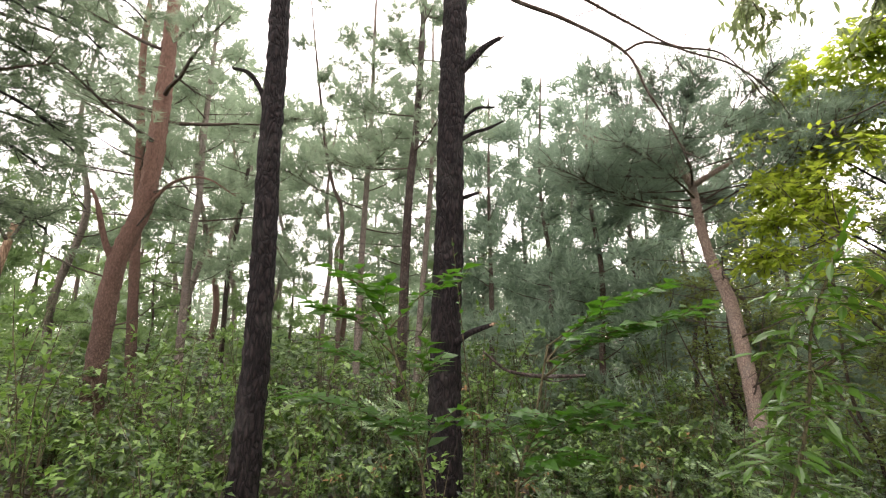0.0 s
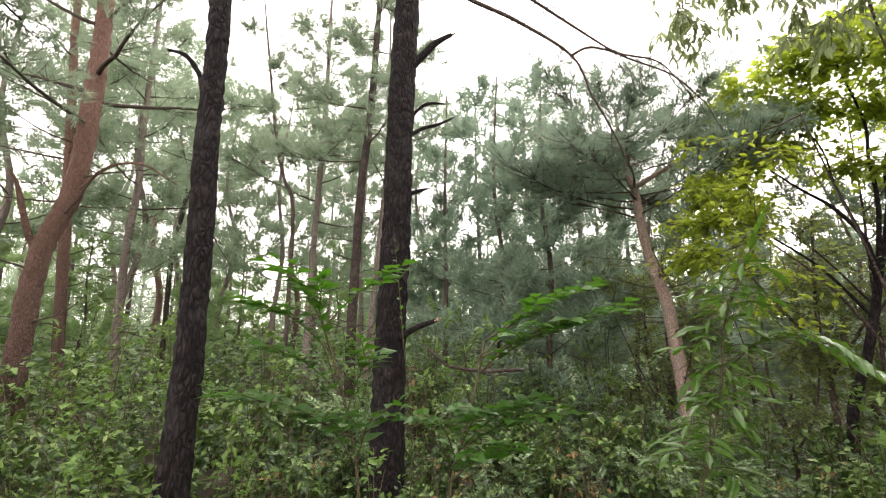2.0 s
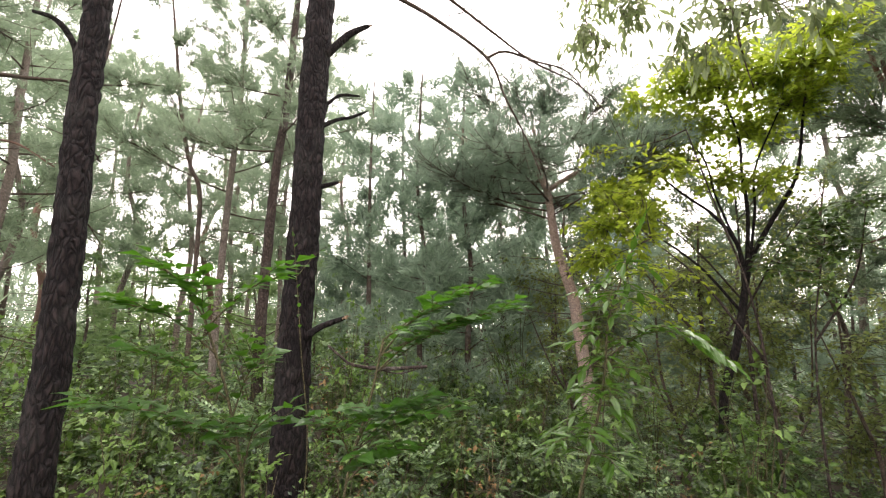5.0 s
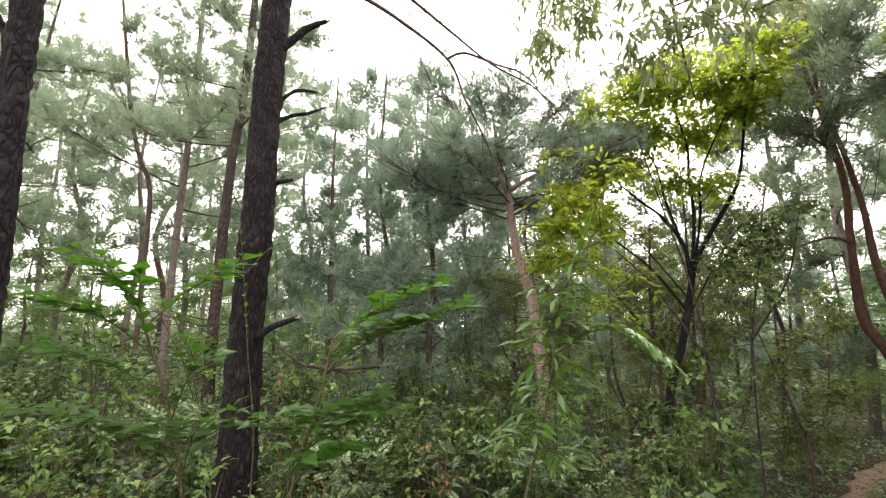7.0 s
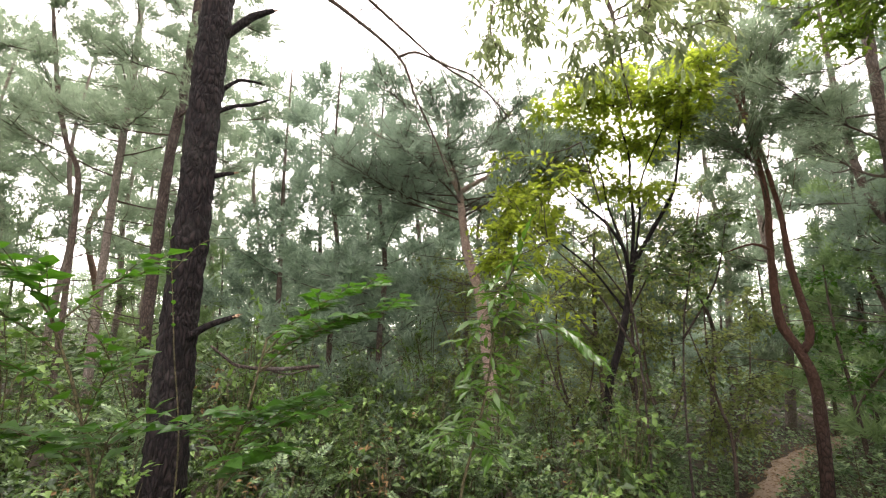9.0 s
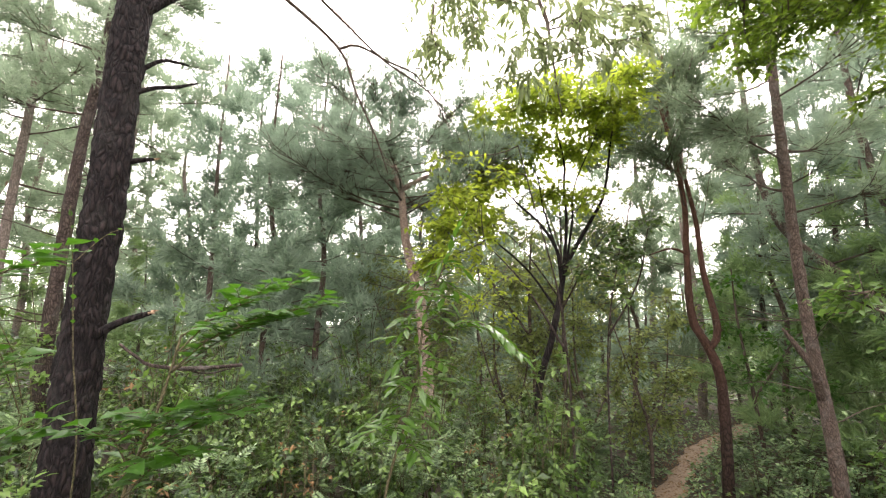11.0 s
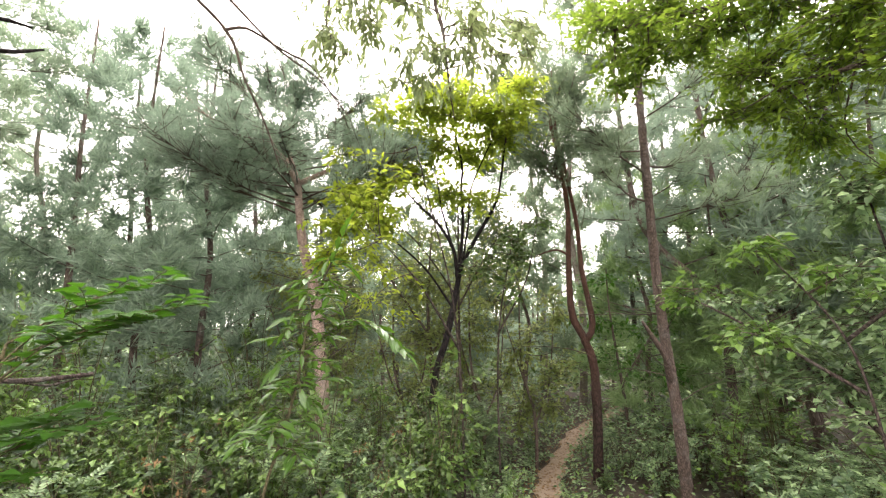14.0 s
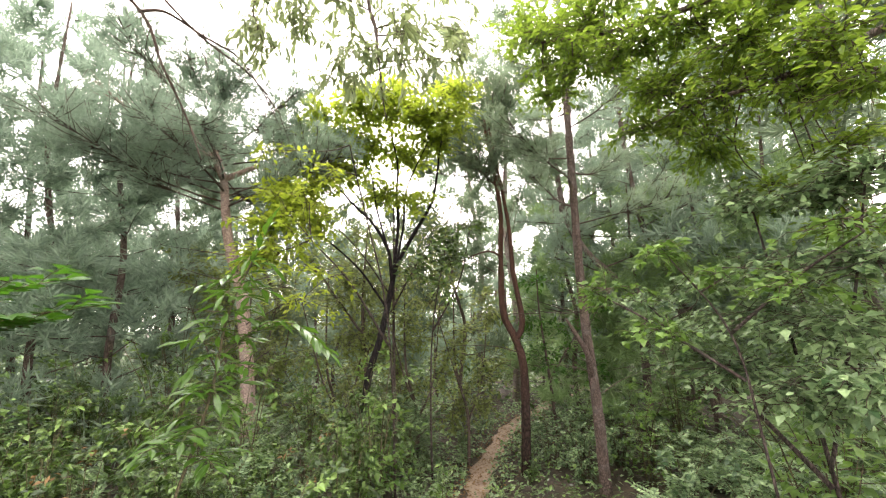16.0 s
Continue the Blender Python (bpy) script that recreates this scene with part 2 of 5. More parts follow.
def tube(soup, path, radii, sides=8, bark=0.0, freq=14.0, flare=0.0):
    """A tapered limb along a path, closed at its ends; bark: depth of plated relief."""
    p = np.asarray(path, float)
    k = len(p)
    r = np.interp(np.linspace(0, 1, k), np.linspace(0, 1, len(radii)), radii)
    t = unit(np.gradient(p, axis=0))
    ref = np.array([0.31, 0.95, 0.05]) if abs(t[0][2]) > 0.6 else np.array([0, 0, 1.0])
    u = unit(np.cross(t, ref))
    w = np.cross(t, u)
    a = np.linspace(0, 2 * np.pi, sides, endpoint=False)
    ring = np.cos(a)[None, :, None] * u[:, None, :] + np.sin(a)[None, :, None] * w[:, None, :]
    rr = np.repeat(r[:, None], sides, 1)
    if flare:
        rr = rr * (1 + flare * np.exp(-np.arange(k) / max(1, k * 0.04)))[:, None]
    v = p[:, None, :] + ring * rr[:, :, None]
    if bark:
        flat = v.reshape(-1, 3)
        d = np.empty(len(flat))
        for i, (x, y, z) in enumerate(flat):
            g = 0.05 * noise.noise((x * 9, y * 9, z * 3))
            e = noise.voronoi((x * freq + g * 20, y * freq, z * freq * 0.27 + g * 9))[0]
            d[i] = min(1.0, (e[1] - e[0]) * 2.2) - 0.6 + 0.35 * noise.noise((x * 40, y * 40, z * 14)) + 0.5 * noise.noise((x * 5, y * 5, z * 2))
        v = v + ring * (d.reshape(k, sides) * bark)[:, :, None]
    i = np.arange(k - 1)[:, None] * sides
    j = np.arange(sides)[None, :]
    n = (j + 1) % sides
    f = np.stack([i + j, i + n, i + n + sides, i + j + sides], -1).reshape(-1, 4)
    soup.add(v, f)
    base = soup.n - k * sides
    soup.f.append([base + s for s in range(sides)][::-1])
    soup.f.append([base + (k - 1) * sides + s for s in range(sides)])


def frames_for(d, up):
    """Rotations whose y runs along d and whose z is as near up as it can be."""
    y = unit(d)
    z = unit(up - (up * y).sum(-1, keepdims=True) * y)
    return np.stack([np.cross(y, z), y, z], -1)


def scatter(soup, tv, tf, rot, place, size):
    """Copies of a small template, each turned, sized and placed."""
    v = np.einsum("nij,kj->nki", rot, tv) * np.asarray(size).reshape(-1, 1, 1) + place[:, None, :]
    f = np.asarray(tf)[None] + (np.arange(len(place)) * len(tv))[:, None, None]
    soup.add(v, f.reshape(-1, len(tf[0])))


# leaf templates: length 1 along y, blade facing z
OVAL = (np.array([(0, 0, 0), (-0.24, 0.38, 0.07), (0, 0.42, 0), (0.24, 0.38, 0.07), (-0.13, 0.78, 0.02), (0.13, 0.78, 0.02), (0, 1, -0.1)]),
        [(0, 2, 1), (0, 3, 2), (1, 2, 4), (2, 5, 4), (2, 3, 5), (4, 5, 6)])
DIAMOND = (np.array([(0, 0, 0), (-0.25, 0.45, 0.07), (0, 1, -0.06), (0.25, 0.45, 0.07)]), [(0, 2, 1), (0, 3, 2)])
BROAD = (np.array([(0, 0, 0), (-0.31, 0.4, 0.07), (0, 0.46, 0), (0.31, 0.4, 0.07), (0, 1, -0.12)]), [(0, 2, 1), (0, 3, 2), (1, 2, 4), (2, 3, 4)])
LANCE = (np.array([(0, 0, 0), (-0.1, 0.25, 0.04), (0, 0.28, 0), (0.1, 0.25, 0.04), (-0.14, 0.55, 0.0), (0, 0.57, -0.03), (0.14, 0.55, 0.01), (0, 1, -0.12)]),
         [(0, 2, 1), (0, 3, 2), (1, 2, 4), (2, 5, 4), (2, 3, 5), (3, 6, 5), (4, 5, 7), (5, 6, 7)])


def tuft_template(count, width, spread, seed):
    """A brush of needles round a twig along y."""
    g = np.random.default_rng(seed)
    v, f = [], []
    for i in range(count):
        s = g.uniform(0, 0.55)
        a = g.uniform(0, 2 * np.pi)
        o = g.uniform(0.35, 1.0) * spread
        d = unit([np.cos(a) * o, 1.0, np.sin(a) * o])
        side = unit(np.cross(d, g.normal(size=3))) * width
        root = np.array([0, s, 0])
        ln = g.uniform(0.5, 0.75)
        v += [root - side, root + side, root + d * ln]
        f.append((3 * i, 3 * i + 1, 3 * i + 2))
    return np.array(v), f


TUFT = tuft_template(17, 0.021, 1.3, 2)
TUFT_FAR = tuft_template(10, 0.04, 1.5, 3)


def ground_z(x, y):
    """The lie of the land: level round the walk, falling to the east, rising slowly to the north."""
    x, y = np.asarray(x, float), np.asarray(y, float)
    s = np.clip((x - 1.0) / 6.0, 0, 1)
    fall = -0.85 * s * s * (3 - 2 * s)
    rise = 0.035 * np.clip(y - 6, 0, 60) * np.clip((6 - x) / 8, 0, 1)
    west = 0.02 * np.clip(-x - 3, 0, 40)
    bumps = 0.05 * np.sin(x * 1.3 + 0.6 * y) * np.cos(y * 1.1) + 0.03 * np.sin(3.1 * x - 2.3 * y)
    return fall + rise + west + bumps


TRAIL = [(-1.5, -9.0), (-0.2, -5.0), (0.3, -2.5), (0.6, -0.4), (2.2, 0.9), (4.1, 2.2), (5.4, 3.05), (6.8, 3.85), (8.2, 4.4), (9.6, 4.9), (12, 5.2), (16, 5.0)]
TRAIL_LINE = curve_through([(x, y, 0) for x, y in TRAIL], 0.15)[:, :2]


def off_trail(p):
    """How far each point lies from the trail's middle."""
    return np.min(np.linalg.norm(np.asarray(p)[:, None, :2] - TRAIL_LINE[None], axis=-1), 1)


# ---- ground ----
def build_ground():
    r = np.concatenate([np.arange(0, 14, 0.16), 14 * 1.13 ** np.arange(1, 44)])
    a = np.linspace(0, 2 * np.pi, 220, endpoint=False)
    R, A = np.meshgrid(r, a, indexing="ij")
    x, y = 2 + R * np.cos(A), 2 + R * np.sin(A)
    near = np.clip(1 - (R - 60) / 200, 0, 1)
    z = ground_z(np.clip(x, -45, 60), np.clip(y, -40, 60)) * near
    s = Soup()
    k = len(a)
    i = np.arange(len(r) - 1)[:, None] * k
    j = np.arange(k)[None]
    n = (j + 1) % k
    s.add(np.stack([x, y, z], -1), np.stack([i + j, i + k + j, i + k + n, i + n], -1).reshape(-1, 4))
    g = new("ground", s.mesh("ground", SOIL, True))
    tagged(g, "dark forest floor of soil and old needles", "ground", kind="structure")
    # the trail: a worn strip just above the floor, with a ragged edge
    s = Soup()
    t = np.gradient(TRAIL_LINE, axis=0)
    t = unit(t)
    nrm = np.stack([-t[:, 1], t[:, 0]], -1)
    cols = np.linspace(-1, 1, 9)
    v = []
    for q, (p, d) in enumerate(zip(TRAIL_LINE, nrm)):
        w = 0.2 + 0.03 * math.sin(q * 0.37) + 0.05 * math.sin(q * 1.13)
        xy = p[None] + d[None] * (cols * w)[:, None]
        zz = ground_z(xy[:, 0], xy[:, 1]) + 0.03 - 0.05 * np.abs(cols) ** 4 + rng.normal(0, 0.004, 9)
        v.append(np.column_stack([xy, zz]))
    k = 9
    i = np.arange(len(v) - 1)[:, None] * k
    j = np.arange(k - 1)[None]
    s.add(np.array(v), np.stack([i + j, i + j + 1, i + j + 1 + k, i + j + k], -1).reshape(-1, 4))
    tagged(new("trail", s.mesh("trail", DIRT, True)), "narrow trodden footpath of pale brown earth", "path", kind="structure")


build_ground()


# ---- trees ----
def rnd(a, b, n=None):
    return rng.uniform(a, b, n)


def limb_path(start, direction, length, rise, wiggle, k=6):
    """A limb that starts along direction and bends up (or down) towards its end."""
    d = unit(direction)
    pts = [np.asarray(start, float)]
    for i in range(k):
        d = unit(d + np.array([rnd(-wiggle, wiggle), rnd(-wiggle, wiggle), rise / k + rnd(-wiggle, wiggle) * 0.6]))
        pts.append(pts[-1] + d * length / k)
    return np.array(pts)


def needle_twigs(wood, crown, path, count, reach, template, size, thick=0.006, flat=0.35):
    """Side twigs along the outer part of a limb, each ending in a few brushes of needles."""
    k = len(path)
    P, D, S = [], [], []
    for _ in range(count):
        s = rnd(0.35, 1.0)
        i = min(k - 2, int(s * (k - 1)))
        p = path[i] + (path[i + 1] - path[i]) * rnd(0, 1)
        along = unit(path[i + 1] - path[i])
        d = unit(along * 0.7 + np.array([rnd(-1, 1), rnd(-1, 1), rnd(-flat, flat * 1.8)]))
        ln = reach * rnd(0.35, 1.0) * (1.15 - 0.5 * s)
        tip = p + d * ln + np.array([0, 0, 0.12 * ln])
        if thick:
            tube(wood, [p, p + d * ln * 0.5, tip], [thick, thick * 0.5], 3)
        m = rng.integers(4, 8)
        q = p + (tip - p) * rnd(0.35, 1.05, m)[:, None] + rng.normal(0, 0.05 * reach + 0.02, (m, 3))
        P.append(q)
        D.append(unit(d[None] * 0.8 + rng.normal(0, 0.55, (m, 3)) + np.array([0, 0, 0.3])))
        S.append(size * rnd(0.7, 1.25, m))
    if P:
        P, D, S = np.concatenate(P), np.concatenate(D), np.concatenate(S)
        scatter(crown, *template, frames_for(D, rng.normal(0, 1, D.shape)), P, S)


def pine(path, radii, label, bark, needles, lo, hi, limbs, reach, twigs, template=TUFT, size=0.16, sides=14, relief=0.0,
         step=0.12, dead=6, whorl=False, rise=0.35, flare=0.25, freq=14.0, stubs=(), joined=False, shape=0.35, extra=(), base=None):
    """A pine: a trunk along path, limbs from height lo to hi with needle brushes, dead stubs below."""
    p = np.asarray(path, float)
    if base is None:
        gx, gy = p[0][:2]
        if p[0][2] > ground_z(gx, gy) + 0.1:
            p = np.vstack([[gx, gy, float(ground_z(gx, gy)) - 0.08], p])
        base = np.array([p[0][0], p[0][1], float(ground_z(p[0][0], p[0][1]))])
    p = p - base
    line = curve_through(p, step)
    tree = thing("pine_tree", base, label, "tree", "pines of the wood")
    s = Soup()
    tube(s, line, radii, sides, relief, freq, flare)
    part("trunk", s, bark, tree, smooth=True)
    h = line[:, 2]
    top = np.linspace(0, 1, len(line))
    rad = np.interp(top, np.linspace(0, 1, len(radii)), radii)
    wood, crown = Soup(), Soup()
    az = rnd(0, 6.28)
    for i in range(limbs):
        f = (i + rnd(0, 0.9)) / limbs
        z = lo + (hi - lo) * f
        j = int(np.argmin(np.abs(h - z)))
        az += 2.4 + rnd(-0.5, 0.5)
        d = np.array([math.cos(az), math.sin(az), rnd(-0.05, 0.35)])
        ln = reach * (1 - (1 - shape) * f) * rnd(0.65, 1.1)
        lp = limb_path(line[j], d, ln, rise * rnd(0.2, 1.4), 0.16)
        r0 = max(0.008, rad[j] * rnd(0.22, 0.34))
        lw = wood if joined else Soup()
        tube(lw, lp if joined else curve_through(lp, ln / 10), [r0, r0 * 0.55, r0 * 0.2], 6 if not joined else 3)
        needle_twigs(lw, crown, lp, max(3, int(twigs * ln / reach)), 0.38 * ln + 0.1, template, size, 0 if joined and size > 0.2 else 0.006)
        if not joined:
            part("limb", lw, TWIG, tree, smooth=True)
    for i in range(dead):
        z = rnd(max(0.9, lo * 0.35), lo)
        j = int(np.argmin(np.abs(h - z)))
        az += 2.1
        lp = limb_path(line[j], (math.cos(az), math.sin(az), rnd(-0.1, 0.3)), rnd(0.3, 0.8) * min(reach, 1.6), rnd(-0.3, 0.5), 0.25)
        lw = wood if joined else Soup()
        r0 = max(0.006, rad[j] * 0.13)
        tube(lw, lp, [r0, r0 * 0.3], 5)
        for _ in range(3):
            q = lp[rng.integers(2, len(lp))]
            tube(lw, limb_path(q, rng.normal(0, 1, 3), rnd(0.12, 0.4), 0.2, 0.3, 4), [r0 * 0.4, r0 * 0.12], 3)
        if not joined:
            part("dead_branch", lw, TWIG, tree, smooth=True)
    for pts, r0, r1, broken in stubs:
        lw = Soup()
        sp = curve_through(np.asarray(pts, float) - base, 0.04)
        tube(lw, sp, [r0 * 1.5, r0 * 1.05, r0, r1], 9, 0.06 * r0, 24)
        st = part("broken_branch", lw, bark, tree, smooth=True)
        if broken:
            lw = Soup()
            e = unit(sp[-1] - sp[-2])
            for _ in range(5):
                o = rng.normal(0, r1 * 0.4, 3)
                tube(lw, [sp[-1] + o - e * 0.02, sp[-1] + o * 1.2 + e * rnd(0.02, 0.06)], [r1 * 0.45, r1 * 0.1], 4)
            part("splintered_end", lw, BROKEN, st, "pale splintered wood")
    for pts, r0, tw, rc in extra:
        lw = Soup()
        sp = curve_through(np.asarray(pts, float) - base, 0.08)
        tube(lw, sp, [r0, r0 * 0.6, r0 * 0.3], 8, 0.1 * r0, 30)
        if tw:
            needle_twigs(lw, crown, sp, tw, rc, template, size)
        part("limb", lw, bark, tree, smooth=True)
    if joined and wood.n:
        part("branchwork", wood, TWIG, tree, smooth=True, kind="stuff")
    if crown.n:
        part("crown", crown, needles, tree, kind="stuff")
    return tree


def up_from(path, height, lean=(0, 0)):
    """The path carried on to a height."""
    p = [tuple(q) for q in path]
    x, y, z = p[-1]
    k = (height - z) / 2
    return p + [(x + lean[0] * k, y + lean[1] * k, z + k), (x + 2 * lean[0] * k, y + 2 * lean[1] * k + 0.05, height)]


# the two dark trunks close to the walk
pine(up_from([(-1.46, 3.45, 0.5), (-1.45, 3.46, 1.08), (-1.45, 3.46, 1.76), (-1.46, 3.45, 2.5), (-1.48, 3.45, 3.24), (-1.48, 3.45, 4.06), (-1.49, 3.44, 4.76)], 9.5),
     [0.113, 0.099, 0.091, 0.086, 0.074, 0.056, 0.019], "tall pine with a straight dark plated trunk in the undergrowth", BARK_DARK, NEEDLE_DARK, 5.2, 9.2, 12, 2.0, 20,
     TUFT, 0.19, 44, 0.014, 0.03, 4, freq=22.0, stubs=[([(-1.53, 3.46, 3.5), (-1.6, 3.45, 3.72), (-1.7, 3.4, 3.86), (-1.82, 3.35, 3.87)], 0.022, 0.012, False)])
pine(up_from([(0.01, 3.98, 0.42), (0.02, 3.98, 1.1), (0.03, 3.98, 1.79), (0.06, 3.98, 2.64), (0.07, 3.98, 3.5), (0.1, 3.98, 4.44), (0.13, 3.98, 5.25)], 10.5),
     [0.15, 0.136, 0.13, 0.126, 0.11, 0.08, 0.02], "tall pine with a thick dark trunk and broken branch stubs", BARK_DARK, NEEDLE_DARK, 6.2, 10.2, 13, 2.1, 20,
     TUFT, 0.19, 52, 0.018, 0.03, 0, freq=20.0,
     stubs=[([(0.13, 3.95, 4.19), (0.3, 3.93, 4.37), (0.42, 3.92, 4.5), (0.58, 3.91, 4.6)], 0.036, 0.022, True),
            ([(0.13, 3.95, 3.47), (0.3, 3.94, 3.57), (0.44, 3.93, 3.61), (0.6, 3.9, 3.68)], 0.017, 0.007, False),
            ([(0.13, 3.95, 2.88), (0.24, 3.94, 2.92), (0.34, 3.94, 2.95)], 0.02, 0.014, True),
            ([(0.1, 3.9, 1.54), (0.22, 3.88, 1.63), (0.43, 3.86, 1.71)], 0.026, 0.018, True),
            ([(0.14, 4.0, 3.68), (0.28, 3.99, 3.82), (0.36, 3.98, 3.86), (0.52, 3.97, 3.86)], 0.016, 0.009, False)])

# the bent red pine and the ones beyond it
pine(up_from([(-4.84, 6.37, 0.0), (-4.88, 6.34, 0.65), (-4.89, 6.33, 1.65), (-4.86, 6.36, 2.64), (-4.67, 6.49, 3.65), (-4.63, 6.52, 4.9), (-4.64, 6.52, 6.13), (-4.66, 6.5, 7.44)], 11),
     [0.142, 0.132, 0.127, 0.132, 0.112, 0.098, 0.083, 0.039], "bent pine with flaking orange-red bark", BARK_RED, NEEDLE_HAZED, 4.4, 10.4, 18, 2.4, 32, TUFT, 0.22, 30, 0.02, 0.04, 8, freq=16.0,
     stubs=[([(-4.86, 6.36, 2.6), (-5.0, 6.25, 3.0), (-5.12, 6.15, 3.55), (-5.2, 6.1, 3.75)], 0.04, 0.018, False)],
     extra=[([(-4.7, 6.48, 3.5), (-4.2, 6.4, 3.95), (-3.6, 6.2, 3.95), (-3.0, 6.0, 3.6)], 0.03, 5, 0.4)])
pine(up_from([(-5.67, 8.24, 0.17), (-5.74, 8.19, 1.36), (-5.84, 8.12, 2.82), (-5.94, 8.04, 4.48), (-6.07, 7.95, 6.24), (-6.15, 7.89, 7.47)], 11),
     [0.093, 0.087, 0.074, 0.056, 0.025], "slender pine with red upper bark", BARK_RED, NEEDLE_HAZED, 4.2, 10.5, 17, 2.0, 27, TUFT, 0.23, 16, 0.008, 0.1, 8)
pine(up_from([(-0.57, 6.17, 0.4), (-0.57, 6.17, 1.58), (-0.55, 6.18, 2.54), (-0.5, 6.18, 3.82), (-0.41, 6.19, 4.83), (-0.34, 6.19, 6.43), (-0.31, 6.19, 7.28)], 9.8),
     [0.076, 0.068, 0.060, 0.052, 0.040, 0.016], "slim dark pine with many short dead branches", BARK_BROWN, NEEDLE_HAZED, 3.9, 9.4, 20, 1.5, 26, TUFT, 0.22, 18, 0.008, 0.07, 12)
pine(up_from([(-0.48, 8.49, 1.4), (-0.33, 8.49, 3.58), (-0.23, 8.5, 5.27)], 9), [0.068, 0.056, 0.045, 0.015], "slim pale pine deeper in the wood, haze in its bark colour", BARK_HAZED, NEEDLE_HAZED, 3.9, 8.4, 15, 1.7, 22, TUFT, 0.23, 12, 0.005, 0.12, 6)
pine(up_from([(-1.63, 8.44, 1.5), (-1.61, 8.45, 3.22), (-1.56, 8.46, 4.88), (-1.52, 8.46, 6.28)], 10), [0.070, 0.059, 0.049, 0.014], "straight pine with pale grey bark, haze in its colour", BARK_HAZED, NEEDLE_HAZED, 3.6, 9.2, 18, 2.0, 24, TUFT, 0.23, 12, 0.005, 0.12, 9)
pine(up_from([(-1.85, 7.78, 1.2), (-1.85, 7.78, 2.17), (-1.88, 7.78, 3.84), (-2.06, 7.73, 4.37), (-2.25, 7.68, 5.26)], 8.5, (-0.15, 0)), [0.042, 0.038, 0.032, 0.010], "crooked thin pine with bare lower stem", BARK_GREY, NEEDLE_HAZED, 4.2, 8.2, 10, 1.5, 21, TUFT, 0.2, 10, 0.004, 0.1, 6)
pine(up_from([(-5.6, 9.47, 1.2), (-5.63, 9.45, 3.4), (-5.58, 9.48, 4.72), (-5.62, 9.45, 6.1)], 10.5), [0.090, 0.078, 0.060, 0.018], "pine with grey bark deep in the wood", BARK_HAZED, NEEDLE_HAZED, 3.8, 9.5, 17, 2.2, 24, TUFT, 0.23, 12, 0.006, 0.12, 9)
pine(up_from([(-5.79, 11.64, 1.4), (-5.82, 11.63, 3.51), (-5.68, 11.69, 4.96)], 10.5, (0.08, 0)), [0.065, 0.055, 0.019], "thin dark pine deep in the wood", BARK_BROWN, NEEDLE_HAZED, 5.0, 10, 11, 2.0, 14, TUFT_FAR, 0.2, 10, 0, 0.2, 7)
# the pine whose boughs hang in from the west
pine(up_from([(-5.6, 3.9, 0.2), (-5.5, 3.95, 3), (-5.45, 4.0, 5)], 9.5), [0.16, 0.13, 0.1, 0.03], "dark pine with low hanging boughs", BARK_DARK, NEEDLE_DARK, 3.4, 9.0, 14, 2.3, 17, TUFT, 0.2, 14, 0.006, 0.1, 6, rise=-0.1,
     extra=[([(-5.47, 3.97, z0), ((-5.47 + x) / 2, (3.97 + y) / 2, (z0 + z) / 2 + 0.25), (x, y, z), (x + 0.25, y + 0.2, z - 0.2)], 0.035, 19, 0.7)
            for z0, x, y, z in ((4.3, -4.5, 4.0, 4.6), (3.9, -4.42, 4.1, 4.0), (3.4, -4.4, 4.1, 3.5), (2.9, -4.4, 4.2, 2.9), (4.9, -4.25, 4.3, 5.1), (5.4, -4.0, 4.6, 5.7), (4.5, -4.3, 3.5, 4.9), (3.6, -4.9, 4.9, 4.1))])

# the pale leaning pine with the forked crown
pine(up_from([(3.74, 5.44, 0.2), (3.74, 5.44, 0.54), (3.72, 5.45, 0.99), (3.68, 5.48, 1.59), (3.63, 5.51, 2.08), (3.5, 5.6, 2.68), (3.44, 5.63, 3.23), (3.41, 5.65, 3.64), (3.3, 5.71, 4.08), (3.3, 5.72, 4.42), (3.27, 5.73, 4.7)], 4.95),
     [0.098, 0.094, 0.087, 0.082, 0.070, 0.058, 0.039, 0.016], "leaning pine with pale pinkish bark and a spreading crown", BARK_PINK, NEEDLE_BLUE, 3.5, 4.95, 28, 2.0, 54, TUFT, 0.17, 24, 0.01, 0.06, 14, rise=0.15, shape=0.75,
     extra=[([(3.4, 5.62, 3.62), (3.13, 5.69, 4.08), (2.48, 6.01, 4.36), (2.0, 6.1, 4.7)], 0.05, 22, 0.6), ([(3.42, 5.64, 3.64), (3.79, 5.4, 3.86), (4.09, 5.18, 3.94), (4.5, 5.0, 4.1)], 0.045, 22, 0.6)])

